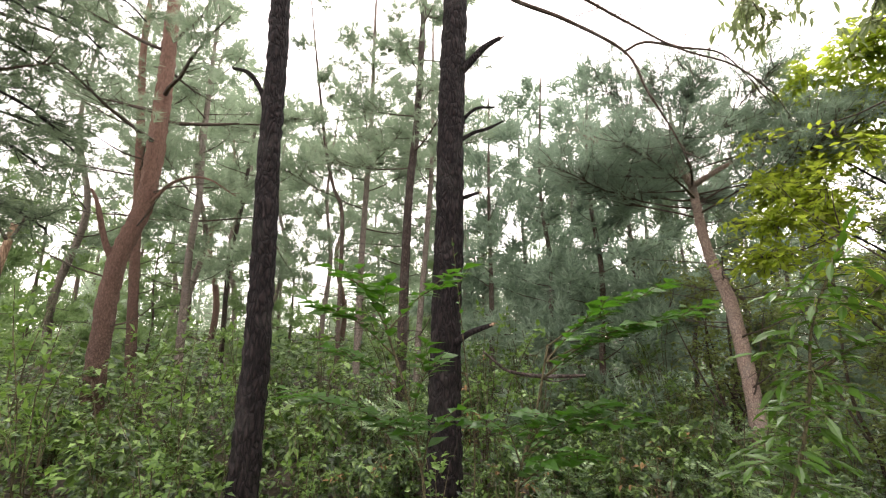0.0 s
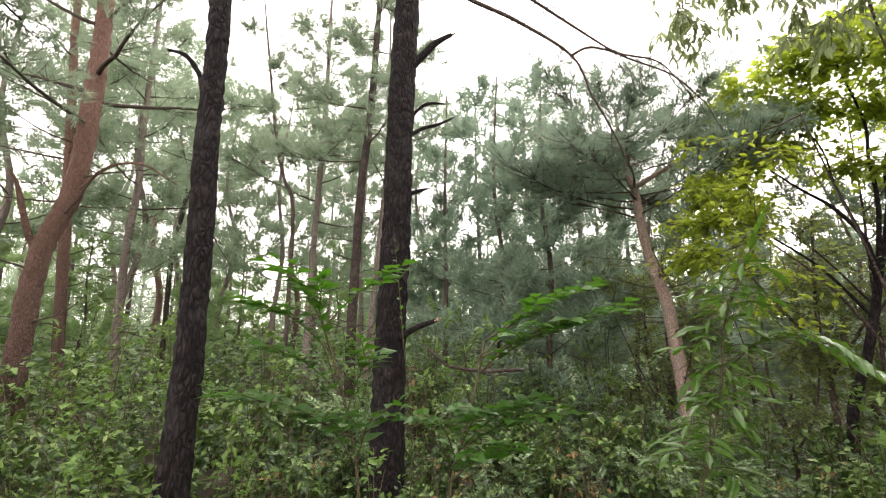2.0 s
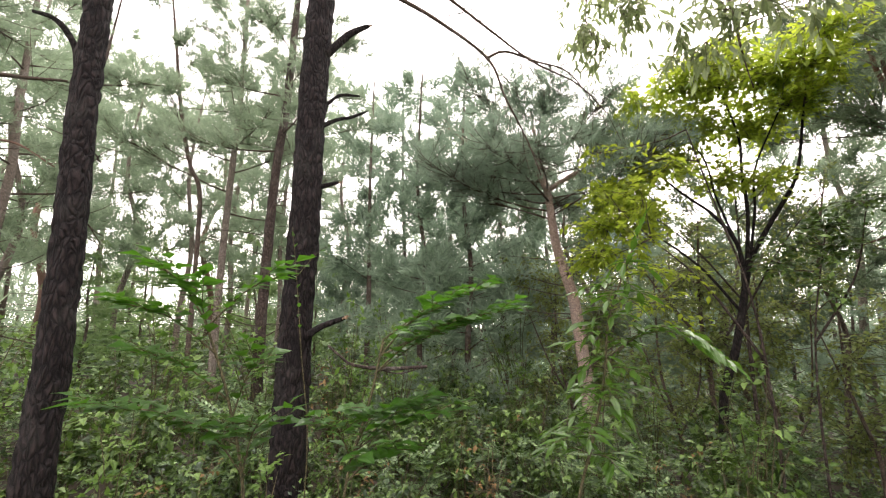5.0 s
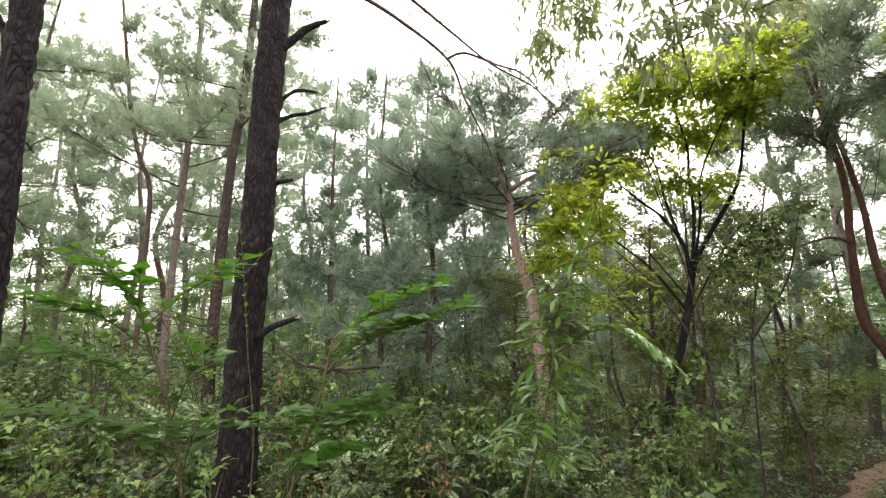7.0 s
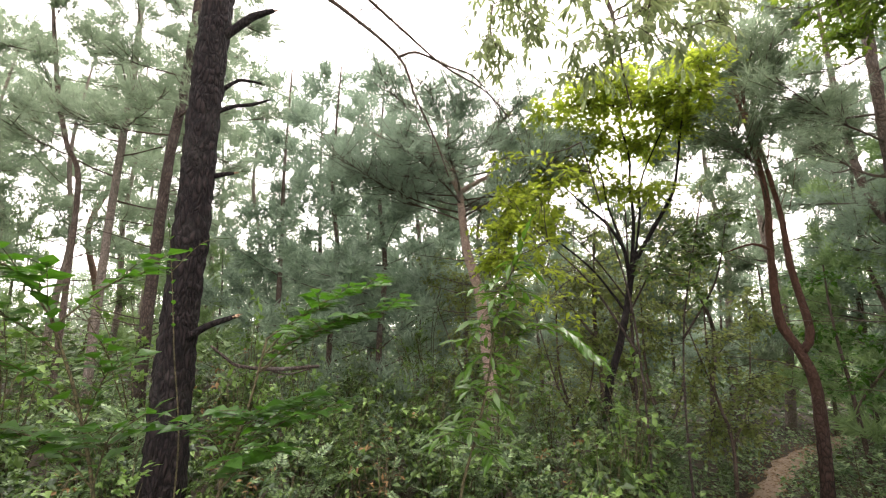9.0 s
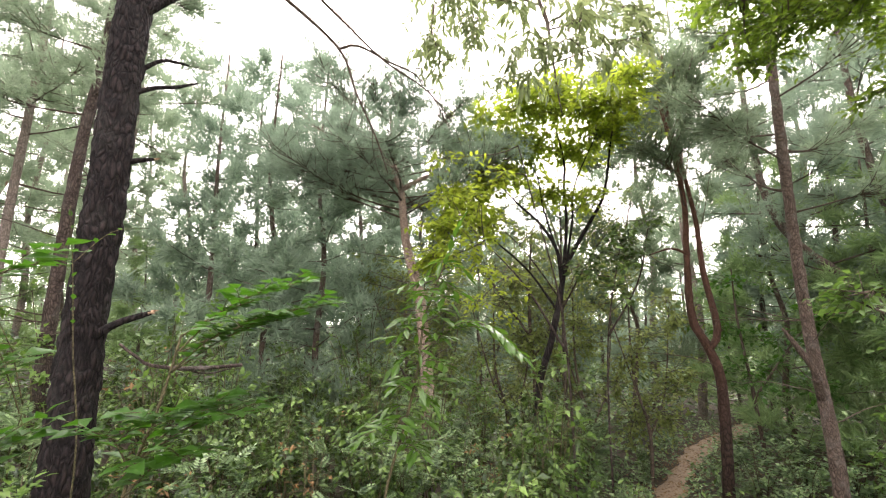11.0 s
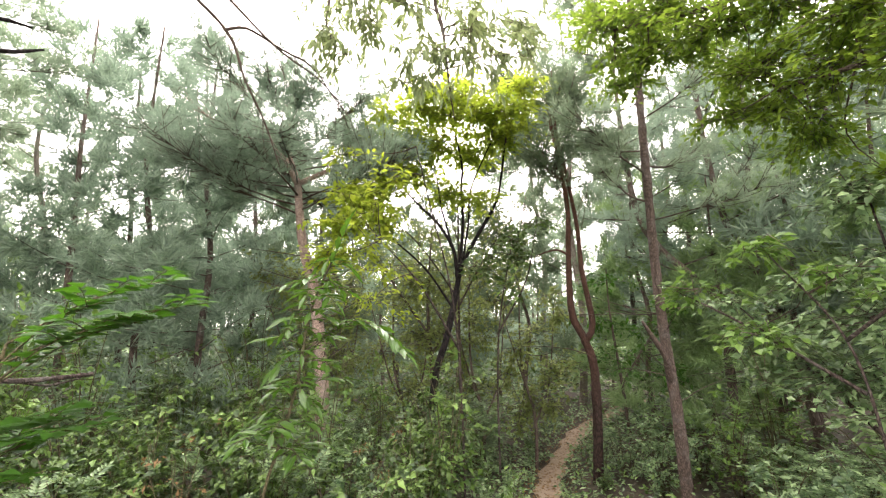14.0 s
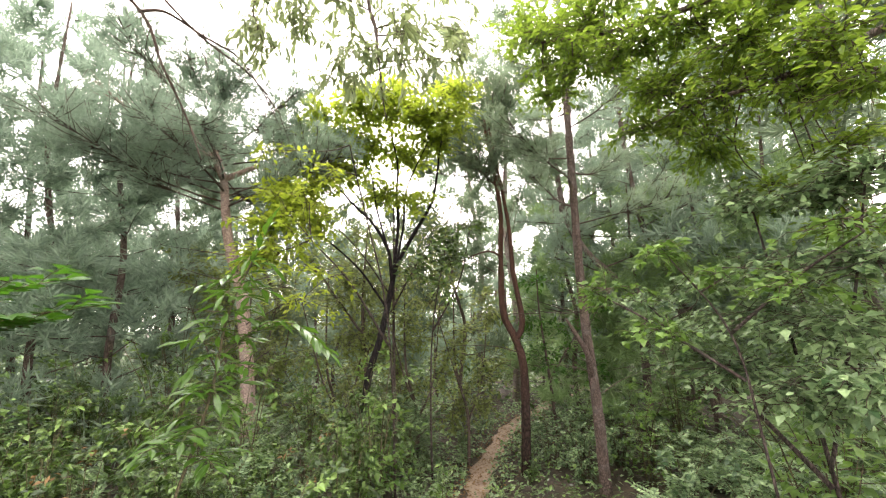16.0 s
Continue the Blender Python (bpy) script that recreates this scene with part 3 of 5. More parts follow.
# the twin-stemmed red pine beside the trail, and the straight one next to it
pine([(6.77, 3.07, -0.95), (6.79, 3.03, -0.3), (6.8, 3.0, 0.3), (6.8, 3.0, 0.88), (6.75, 3.09, 1.26), (6.68, 3.22, 1.66), (6.69, 3.2, 2.56), (6.71, 3.17, 3.21), (6.68, 3.21, 3.88), (6.6, 3.3, 4.8), (6.6, 3.35, 5.6)],
     [0.076, 0.070, 0.066, 0.056, 0.043, 0.040, 0.033, 0.027, 0.010], "twin-stemmed pine with dark red bark beside the footpath", BARK_THIN, NEEDLE_DARK, 3.9, 6.2, 10, 1.5, 33, TUFT, 0.19, 20, 0.008, 0.05, 5, shape=0.8,
     extra=[([(6.75, 3.08, 1.2), (6.82, 2.97, 1.47), (6.78, 3.05, 2.27), (6.77, 3.07, 3.01), (6.71, 3.17, 3.98), (6.66, 3.24, 4.6), (6.6, 3.2, 5.6)], 0.05, 30, 1.0),
            ([(6.69, 3.2, 3.7), (6.4, 3.35, 3.95), (6.1, 3.5, 4.05)], 0.026, 18, 0.5), ([(6.7, 3.17, 2.5), (6.5, 3.3, 2.6), (6.2, 3.5, 2.5)], 0.025, 0, 0)])
pine(up_from([(6.72, 1.86, -0.8), (6.71, 1.88, 0.47), (6.7, 1.92, 1.22), (6.69, 1.94, 2.16), (6.7, 1.93, 3.23), (6.7, 1.91, 4.54), (6.71, 1.9, 4.99)], 8.5),
     [0.071, 0.066, 0.057, 0.052, 0.040, 0.011], "straight pine with grey-brown scaly bark", BARK_GREY, NEEDLE_HAZED, 3.6, 8.2, 17, 1.7, 30, TUFT, 0.19, 22, 0.01, 0.06, 8,
     stubs=[([(6.68, 1.9, 0.75), (6.5, 1.87, 1.05), (6.38, 1.95, 1.3), (6.3, 2.03, 1.5)], 0.035, 0.015, False)])
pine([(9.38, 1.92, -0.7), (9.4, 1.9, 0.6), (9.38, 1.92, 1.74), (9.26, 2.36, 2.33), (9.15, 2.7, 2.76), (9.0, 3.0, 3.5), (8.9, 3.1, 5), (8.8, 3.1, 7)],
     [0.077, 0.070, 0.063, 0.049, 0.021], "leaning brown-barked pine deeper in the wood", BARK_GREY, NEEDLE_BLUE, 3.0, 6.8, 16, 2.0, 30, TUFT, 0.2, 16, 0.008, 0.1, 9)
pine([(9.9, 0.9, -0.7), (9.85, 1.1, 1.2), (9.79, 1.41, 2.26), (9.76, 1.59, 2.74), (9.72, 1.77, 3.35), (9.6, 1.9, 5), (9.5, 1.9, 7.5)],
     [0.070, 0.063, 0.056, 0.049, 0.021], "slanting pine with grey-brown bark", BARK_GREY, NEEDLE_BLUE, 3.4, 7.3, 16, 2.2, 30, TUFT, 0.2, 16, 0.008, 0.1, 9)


# ---- the wood behind: a few kinds of pine, many times ----
def kind_of_pine(height, radius, lo, limbs, reach, twigs, bark, needles, label, shape, bend, size=0.26, rise=0.35, dead=7):
    t = pine([(0, 0, -0.3), (bend * 0.6, 0, height * 0.2), (-bend * 0.2, bend * 0.5, height * 0.42), (bend * 0.8, -bend * 0.2, height * 0.65), (bend * 0.3, bend * 0.6, height)], [radius, radius * 0.85, radius * 0.55, 0.015],
             label, bark, needles, lo, height * 0.97, limbs, reach, twigs, TUFT_FAR, size, 10, 0, 0.3, dead, joined=True, shape=shape, rise=rise, base=np.zeros(3))
    return t


def stand(original, spots):
    """Plants copies of a tree; the first spot takes the original."""
    for i, (x, y, turn, scale) in enumerate(spots):
        m = Matrix.LocRotScale((x, y, float(ground_z(x, y))), Euler((0, 0, turn)), (scale, scale, scale))
        if i:
            copy_thing(original, m)
    x, y, turn, scale = spots[0]
    original.matrix_basis = Matrix.LocRotScale((x, y, float(ground_z(x, y))), Euler((0, 0, turn)), (scale, scale, scale))


def polar(deg, r):
    """A place by its bearing from the walk (degrees to the right of north) and distance."""
    return 0.4 + r * math.sin(radians(deg)), -0.1 + r * math.cos(radians(deg))


def spots_of(*rows):
    return [(*polar(a, r), rnd(0, 6.28), s) for a, r, s in rows]


thin_pine = kind_of_pine(9.5, 0.085, 2.6, 26, 2.1, 17, BARK_HAZED, NEEDLE_HAZED, "slender pine with a high thin crown", 0.6, 0.35, 0.3)
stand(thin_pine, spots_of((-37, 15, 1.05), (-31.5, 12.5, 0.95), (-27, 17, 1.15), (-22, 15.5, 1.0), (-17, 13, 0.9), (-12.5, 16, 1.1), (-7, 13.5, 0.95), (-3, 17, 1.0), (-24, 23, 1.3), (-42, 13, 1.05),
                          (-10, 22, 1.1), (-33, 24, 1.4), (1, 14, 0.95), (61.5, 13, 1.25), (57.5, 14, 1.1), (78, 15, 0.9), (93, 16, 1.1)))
red_pine = kind_of_pine(10, 0.11, 4.4, 16, 2.2, 20, BARK_RED, NEEDLE_HAZED, "tall pine with reddish scaly bark", 0.55, -0.45, 0.32)
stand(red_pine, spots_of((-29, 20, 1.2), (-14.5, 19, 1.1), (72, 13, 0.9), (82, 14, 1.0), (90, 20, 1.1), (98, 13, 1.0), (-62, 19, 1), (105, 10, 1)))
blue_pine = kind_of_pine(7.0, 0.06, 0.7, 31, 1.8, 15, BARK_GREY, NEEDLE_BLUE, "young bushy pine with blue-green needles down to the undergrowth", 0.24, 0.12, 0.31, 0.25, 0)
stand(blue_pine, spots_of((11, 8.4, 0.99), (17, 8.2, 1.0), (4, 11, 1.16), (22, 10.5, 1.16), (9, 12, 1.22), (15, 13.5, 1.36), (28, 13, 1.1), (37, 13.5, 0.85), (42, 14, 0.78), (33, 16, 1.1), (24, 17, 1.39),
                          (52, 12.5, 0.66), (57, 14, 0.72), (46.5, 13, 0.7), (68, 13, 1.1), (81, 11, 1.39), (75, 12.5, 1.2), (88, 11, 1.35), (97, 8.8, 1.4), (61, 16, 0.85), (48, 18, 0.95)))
green_pine = kind_of_pine(5.2, 0.055, 0.5, 25, 1.7, 15, BARK_GREY, NEEDLE_GREEN, "young pine with fresh green needles above the scrub", 0.3, 0.2, 0.3, 0.3, 0)
stand(green_pine, spots_of((-44, 14, 1.0), (-39, 17, 1.05), (-34.5, 14.5, 0.75), (-25, 14, 0.7), (-20, 18, 0.95), (-9, 16, 0.85), (-2, 13, 0.7), (70, 10.5, 1.1), (65, 13, 0.7), (84, 9.5, 1.1), (92, 9, 1.15), (78, 9.6, 0.95), (-49, 11, 0.9)))
crooked_pine = kind_of_pine(7.5, 0.075, 2.2, 20, 2.1, 20, BARK_GREY, NEEDLE_DARK, "crooked dark pine with spreading boughs", 0.6, 0.7, 0.3)
# bearings 150, 200 and 240: unseen pines added behind the walk to block skylight
stand(crooked_pine, spots_of((31, 10.5, 0.9), (39, 15, 0.8), (47.5, 9.6, 0.72), (55, 10.5, 0.7), (84, 16.5, 1.28), (20, 19, 1.39), (110, 7, 1.28), (-70, 9, 1.28), (150, 8, 1.39), (200, 9, 1.39), (240, 8, 1.39)))


# ---- the bare bough that hangs over the glade, from the thick dark pine ----
def bare_bough():
    base = np.array([0.1, 3.98, 5.6])
    t = thing("hanging_bough", base, "long bare drooping pine bough with fine dead twigs", "branch")
    lines = [([(0.13, 3.98, 5.75), (0.63, 3.95, 5.16), (1.25, 3.9, 4.81), (1.83, 3.89, 4.43), (2.03, 3.91, 4.01), (2.28, 3.99, 3.63), (2.45, 4.01, 3.22)], 0.03, 0.006),
             ([(0.13, 3.98, 5.9), (0.8, 3.85, 5.4), (1.34, 3.77, 4.99), (1.83, 3.78, 4.68), (2.24, 3.67, 4.31), (2.7, 3.6, 4.08), (3.03, 3.6, 3.79)], 0.024, 0.006),
             ([(1.83, 3.89, 4.43), (2.0, 3.81, 4.48), (2.28, 3.65, 4.3), (2.6, 3.6, 4.2), (2.95, 3.7, 3.95)], 0.016, 0.004)]
    fine = Soup()
    for pts, r0, r1 in lines:
        s = Soup()
        line = curve_through(np.array(pts) - base, 0.06)
        tube(s, line, [r0, 0.5 * (r0 + r1), r1], 8, 0.1 * r1, 40)
        part("branch", s, TWIG, t, smooth=True)
        for i in range(int(len(line) * 0.4), len(line)):
            if rnd(0, 1) < 0.75:
                d = unit(line[i] - line[i - 1]) + rng.normal(0, 0.6, 3)
                lp = limb_path(line[i], d, rnd(0.15, 0.5), rnd(-0.5, 0.4), 0.25, 5)
                tube(fine, lp, [0.005, 0.002], 3)
                tube(fine, limb_path(lp[3], rng.normal(0, 1, 3), rnd(0.1, 0.25), 0.2, 0.3, 3), [0.003, 0.0015], 3)
    part("twigwork", fine, TWIG, t, kind="stuff")


bare_bough()


# ---- broad-leaved trees ----
def leaf_pad(wood, leaves, root, centre, radius, count, size, template, flat=0.45, droop=0.0, thick=0.008, spread=1.0):
    """A bough from root to a cushion of leaves on fine twigs."""
    centre, root = np.asarray(centre, float), np.asarray(root, float)
    mid = (root + centre) / 2 + rng.normal(0, 0.12, 3) * np.linalg.norm(centre - root)
    line = curve_through([root, mid, centre], 0.12)
    tube(wood, line, [thick, thick * 0.35], 6)
    n = max(4, count // 14)
    q = rng.normal(0, 1, (n, 3))
    q = unit(q) * (rnd(0.15, 1, n) ** 0.6)[:, None] * radius * np.array([spread, spread, flat])
    P, D = [], []
    for e in q:
        tip = centre + e
        s = centre + e * 0.15 + rng.normal(0, 0.03, 3)
        tw = np.array([s, (s + tip) / 2 + rng.normal(0, 0.04, 3), tip, tip + unit(e + [0, 0, -0.2]) * 0.12])
        tube(wood, tw, [0.004, 0.0015], 3)
        m = 14
        k = rnd(0.2, 3, m)
        i = np.minimum(k.astype(int), 2)
        P.append(tw[i] + (tw[i + 1] - tw[i]) * (k - i)[:, None] + rng.normal(0, 0.02, (m, 3)))
        D.append(unit(e)[None] * 0.5 + rng.normal(0, 0.6, (m, 3)) * [1, 1, 0.4] + [0, 0, -0.15 - droop])
    P, D = np.concatenate(P), np.concatenate(D)
    up = np.array([0, 0, 1.0]) + rng.normal(0, 0.35, P.shape)
    scatter(leaves, *template, frames_for(D, up), P, size * rnd(0.6, 1.2, len(P)))


def broadleaf(name, base, trunks, pads, bark, leaf, label, size, template, per=220, flat=0.45, droop=0.0, category="tree"):
    """trunks: (points, first radius, last radius); pads: (x, y, z, radius)."""
    base = np.array([base[0], base[1], float(ground_z(base[0], base[1]))])
    t = thing(name, base, label, category)
    ends = []
    for i, (pts, r0, r1) in enumerate(trunks):
        s = Soup()
        line = curve_through(np.asarray(pts, float) - base, 0.06)
        tube(s, line, [r0, 0.6 * r0 + 0.4 * r1, r1], 12, 0.08 * r0, 26, 0.3 if i == 0 else 0)
        part("trunk" if i == 0 else "limb", s, bark, t, smooth=True)
        ends.append(line[len(line) // 3:])
    ends = np.concatenate(ends)
    wood, leaves = Soup(), Soup()
    for x, y, z, r in pads:
        c = np.array([x, y, z]) - base
        root = ends[int(np.argmin(np.linalg.norm(ends - c, axis=1)))]
        leaf_pad(wood, leaves, root, c, r, int(per * (r / 0.5) ** 2), size, template, flat, droop)
    part("branchwork", wood, TWIG, t, smooth=True, kind="stuff")
    part("crown", leaves, leaf, t, kind="stuff")
    return t


# the small dark tree with yellow-green leaves
broadleaf("yellow_green_tree", (4.85, 4.45),
          [([(4.85, 4.45, -0.5), (4.87, 4.42, 0.4), (4.91, 4.37, 0.87), (5.02, 4.26, 1.33), (5.11, 4.18, 1.8), (5.17, 4.11, 2.21), (5.22, 4.07, 2.41), (5.37, 3.91, 2.78), (5.54, 3.71, 3.2), (5.6, 3.63, 3.46), (5.5, 3.4, 4.1)], 0.062, 0.012),
           ([(5.15, 4.12, 2.15), (5.06, 4.1, 2.6), (4.89, 4.24, 2.99), (4.71, 4.4, 3.24), (4.4, 4.55, 3.6)], 0.03, 0.008),
           ([(5.17, 4.11, 2.25), (5.18, 4.0, 2.94), (5.16, 3.99, 3.45), (5.17, 3.97, 3.9), (5.0, 4.0, 4.6)], 0.026, 0.008),
           ([(5.22, 4.07, 2.45), (5.3, 4.0, 3.0), (5.28, 3.9, 3.5), (5.45, 3.6, 4.2)], 0.018, 0.007),
           ([(5.06, 4.1, 2.6), (4.95, 4.2, 3.2), (4.9, 4.25, 3.7), (4.7, 4.4, 4.2)], 0.016, 0.006),
           ([(5.1, 4.18, 1.75), (4.7, 4.3, 2.3), (4.2, 4.4, 2.7), (3.7, 4.4, 3.0)], 0.018, 0.006)],
          [(4.34, 4.7, 4.66, 0.48), (4.6, 4.24, 4.68, 0.55), (4.66, 4.58, 4.28, 0.59), (4.85, 4.01, 4.78, 0.55), (5.19, 3.66, 4.59, 0.59), (4.47, 4.6, 3.84, 0.53), (4.91, 4.23, 4.16, 0.59), (5.37, 3.28, 4.52, 0.59),
           (5.53, 3.07, 4.85, 0.50), (5.49, 3.61, 4.23, 0.53), (5.11, 4.04, 5.07, 0.48), (3.98, 4.58, 3.35, 0.53), (3.58, 4.48, 3.17, 0.48), (3.32, 4.17, 2.72, 0.45), (3.12, 4.05, 2.36, 0.40), (4.72, 4.53, 3.75, 0.46),
           (5.7, 3.34, 4.3, 0.46), (5.41, 4.01, 4.05, 0.46), (3.87, 4.29, 2.89, 0.46), (5.0, 4.1, 3.4, 0.40), (5.3, 3.8, 3.3, 0.34)],
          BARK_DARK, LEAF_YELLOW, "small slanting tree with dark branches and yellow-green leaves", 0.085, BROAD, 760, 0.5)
broadleaf("small_tree", (5.75, 4.75), [([(5.75, 4.75, -0.9), (5.72, 4.7, 0.8), (5.65, 4.6, 2.0), (5.6, 4.5, 3.2), (5.5, 4.4, 4.2)], 0.03, 0.006), ([(5.67, 4.62, 1.8), (6.1, 4.3, 2.7), (6.5, 4.0, 3.3)], 0.015, 0.005),
                                      ([(5.66, 4.61, 1.9), (5.2, 4.9, 2.7), (4.7, 5.2, 3.3)], 0.015, 0.005), ([(5.6, 4.5, 3.0), (6.0, 4.2, 3.6), (6.2, 4.0, 4.0)], 0.01, 0.004)],
          [(5.6, 4.5, 2.9, 0.6), (5.2, 4.8, 2.9, 0.6), (4.8, 5.1, 3.2, 0.6), (6.1, 4.2, 2.9, 0.6), (6.4, 4.0, 3.3, 0.55), (5.9, 4.3, 3.5, 0.6), (5.4, 4.5, 3.6, 0.6), (5.0, 4.8, 2.4, 0.6), (5.9, 4.4, 2.3, 0.6), (6.3, 4.0, 2.6, 0.5)],
          BARK_BROWN, LEAF_OLIVE, "twiggy tree with sparse small olive leaves", 0.06, BROAD, 190, 0.7)
broadleaf("small_tree", (5.5, 3.8), [([(5.5, 3.8, -0.9), (5.52, 3.78, 0.6), (5.58, 3.72, 1.6), (5.7, 3.55, 2.6)], 0.016, 0.006), ([(5.56, 3.74, 1.4), (5.8, 3.4, 2.1), (5.9, 3.25, 2.8)], 0.015, 0.006)],
          [(5.69, 3.53, 2.68, 0.36), (5.89, 3.25, 2.91, 0.34), (5.52, 3.73, 2.52, 0.34), (5.78, 3.41, 2.42, 0.36), (5.41, 3.86, 2.28, 0.34), (5.6, 3.6, 2.0, 0.3)],
          BARK_BROWN, LEAF_SHRUB, "thin dark-green leafy tree beside the slanting tree", 0.085, BROAD, 420, 0.5)

# thin olive trees behind the slanting one
broadleaf("small_tree", (5.9, 5.6), [([(5.9, 5.6, -0.9), (5.85, 5.5, 0.6), (5.7, 5.4, 1.8), (5.75, 5.3, 3.2)], 0.05, 0.012), ([(5.8, 5.45, 1.0), (6.3, 5.2, 1.9), (6.7, 5.1, 2.7)], 0.025, 0.008), ([(5.8, 5.45, 1.3), (5.3, 5.6, 2.0), (4.9, 5.7, 2.6)], 0.025, 0.008)],
          [(5.7, 5.3, 2.2, 0.55), (6.2, 5.1, 1.9, 0.5), (6.6, 5.1, 2.5, 0.5), (5.2, 5.5, 2.0, 0.5), (4.9, 5.6, 2.6, 0.45), (5.8, 5.3, 1.4, 0.6), (6.4, 5.0, 1.2, 0.5), (5.2, 5.3, 1.2, 0.5), (5.7, 5.3, 3.1, 0.4)],
          TWIG, LEAF_OLIVE, "thin small tree with sparse olive leaves", 0.085, OVAL, 230, 0.6)
for ox, oy, oz, wide in ((4.1, 6.6, 2.5, 0.6), (5.5, 5.9, 2.6, 0.65), (6.4, 4.9, 2.5, 0.6), (6.9, 4.2, 2.2, 0.5), (4.7, 7.0, 3.0, 0.6)):
    zg = float(ground_z(ox, oy))
    pads = [(ox + rnd(-0.8, 0.8), oy + rnd(-0.5, 0.5), zg + 0.9 + (oz - zg - 0.9) * k / 8, wide * rnd(0.7, 1.0)) for k in range(9)]
    broadleaf("small_tree", (ox, oy), [([(ox, oy, zg - 0.1), (ox + 0.05, oy, zg + 0.8), (ox - 0.1, oy + 0.1, zg + 1.7), (ox - 0.05, oy + 0.1, oz)], 0.03, 0.008),
                                       ([(ox + 0.05, oy, zg + 0.7), (ox + 0.4, oy - 0.1, zg + 1.4), (ox + 0.7, oy - 0.1, oz - 0.4)], 0.017, 0.006),
                                       ([(ox + 0.05, oy, zg + 0.9), (ox - 0.35, oy - 0.1, zg + 1.5), (ox - 0.7, oy, oz - 0.5)], 0.017, 0.006)],
              pads, TWIG, LEAF_OLIVE, "twiggy small tree with fine olive leaves in the thicket", 0.075, BROAD, 440, 0.75)
broadleaf("small_tree", (8.3, 3.2), [([(8.3, 3.2, -1.0), (8.2, 3.25, 0.5), (8.1, 3.3, 1.6), (8.1, 3.3, 2.4)], 0.035, 0.01), ([(8.2, 3.25, 0.4), (8.5, 2.8, 1.2), (8.6, 2.5, 1.6)], 0.02, 0.008)],
          [(8.1, 3.3, 2.2, 0.5), (8.0, 3.5, 1.5, 0.55), (8.4, 2.9, 1.3, 0.5), (8.6, 2.5, 1.6, 0.45), (8.0, 3.2, 0.8, 0.55), (8.5, 2.6, 0.6, 0.5)],
          TWIG, LEAF_BRIGHT, "light-green leafy young tree by the footpath", 0.1, OVAL, 230, 0.5)

broadleaf("small_tree", (4.3, 3.3), [([(4.3, 3.3, -0.4), (4.25, 3.25, 0.9), (4.1, 3.2, 1.9), (3.9, 3.3, 2.9), (3.8, 3.4, 3.6)], 0.014, 0.006), ([(4.2, 3.24, 1.3), (3.8, 3.4, 2.0), (3.5, 3.7, 2.5)], 0.015, 0.006)],
          [(3.29, 4.03, 3.05, 0.45), (3.33, 3.73, 2.47, 0.45), (3.54, 3.39, 3.22, 0.45), (3.43, 3.64, 2.91, 0.45), (3.29, 4.03, 2.38, 0.4), (3.39, 3.4, 2.12, 0.45), (3.28, 4.29, 3.65, 0.35), (3.12, 3.38, 1.77, 0.4)],
          BARK_BROWN, LEAF_YELLOW, "slender young tree with thin yellow-green foliage", 0.08, OVAL, 170, 0.5)

# the oak that leans in over the walk
broadleaf("oak_tree", (4.7, -2.6),
          [([(4.7, -2.6, -0.6), (4.72, -2.5, 1.5), (4.65, -2.3, 3.0), (4.5, -1.9, 4.4), (4.4, -1.2, 5.4), (4.2, -0.4, 6.0)], 0.13, 0.04),
           ([(4.6, -2.1, 3.7), (4.55, -1.2, 4.0), (4.7, -0.2, 4.1), (4.85, 0.7, 4.3), (4.95, 1.5, 4.6)], 0.045, 0.012),
           ([(4.6, -2.2, 3.3), (4.4, -1.3, 3.3), (4.55, -0.5, 3.2), (4.8, 0.2, 3.3)], 0.035, 0.01),
           ([(4.45, -1.6, 4.9), (4.2, -0.4, 5.4), (3.8, 0.9, 5.5), (3.4, 2.0, 5.1), (3.15, 2.3, 4.6), (3.18, 2.27, 4.15), (3.2, 2.25, 3.82), (3.22, 2.24, 3.55), (3.24, 2.22, 3.31)], 0.045, 0.006)],
          [(4.95, 1.45, 4.69, 0.5), (4.83, 0.9, 4.49, 0.5), (4.82, 0.51, 4.06, 0.55), (4.7, 0.02, 3.98, 0.5), (4.51, -0.34, 3.6, 0.5), (4.87, 0.29, 3.53, 0.45), (4.71, -0.14, 3.3, 0.45), (4.51, -0.54, 3.11, 0.45),
           (4.29, -0.79, 3.27, 0.5), (4.17, -0.88, 2.9, 0.4), (5.05, 1.2, 4.21, 0.4), (4.91, 0.57, 3.25, 0.3), (4.9, 0.04, 3.03, 0.3), (4.79, 0.64, 4.71, 0.5), (4.5, -0.65, 3.9, 0.6), (4.71, -0.15, 4.42, 0.6),
           (4.3, -1.4, 3.8, 0.45), (4.1, -1.3, 4.6, 0.4), (4.9, -0.9, 4.9, 0.45), (5.23, 1.79, 5.12, 0.45), (5.32, 1.59, 4.55, 0.42), (5.46, 1.21, 4.8, 0.45), (5.33, 1.56, 4.11, 0.36), (5.35, 0.85, 4.23, 0.45),
           (5.24, 0.44, 3.76, 0.45), (5.2, 0.3, 3.3, 0.4), (5.18, 0.07, 2.94, 0.35), (5.09, -0.6, 2.45, 0.35), (5.2, -0.34, 2.55, 0.32), (4.98, -0.74, 2.7, 0.36), (5.09, -0.68, 2.13, 0.3), (5.1, -0.3, 3.65, 0.45), (4.9, -0.7, 3.3, 0.4)],
          BARK_GREY, LEAF_OAK, "young oak with fresh green leaves arching over the path", 0.072, OVAL, 860)
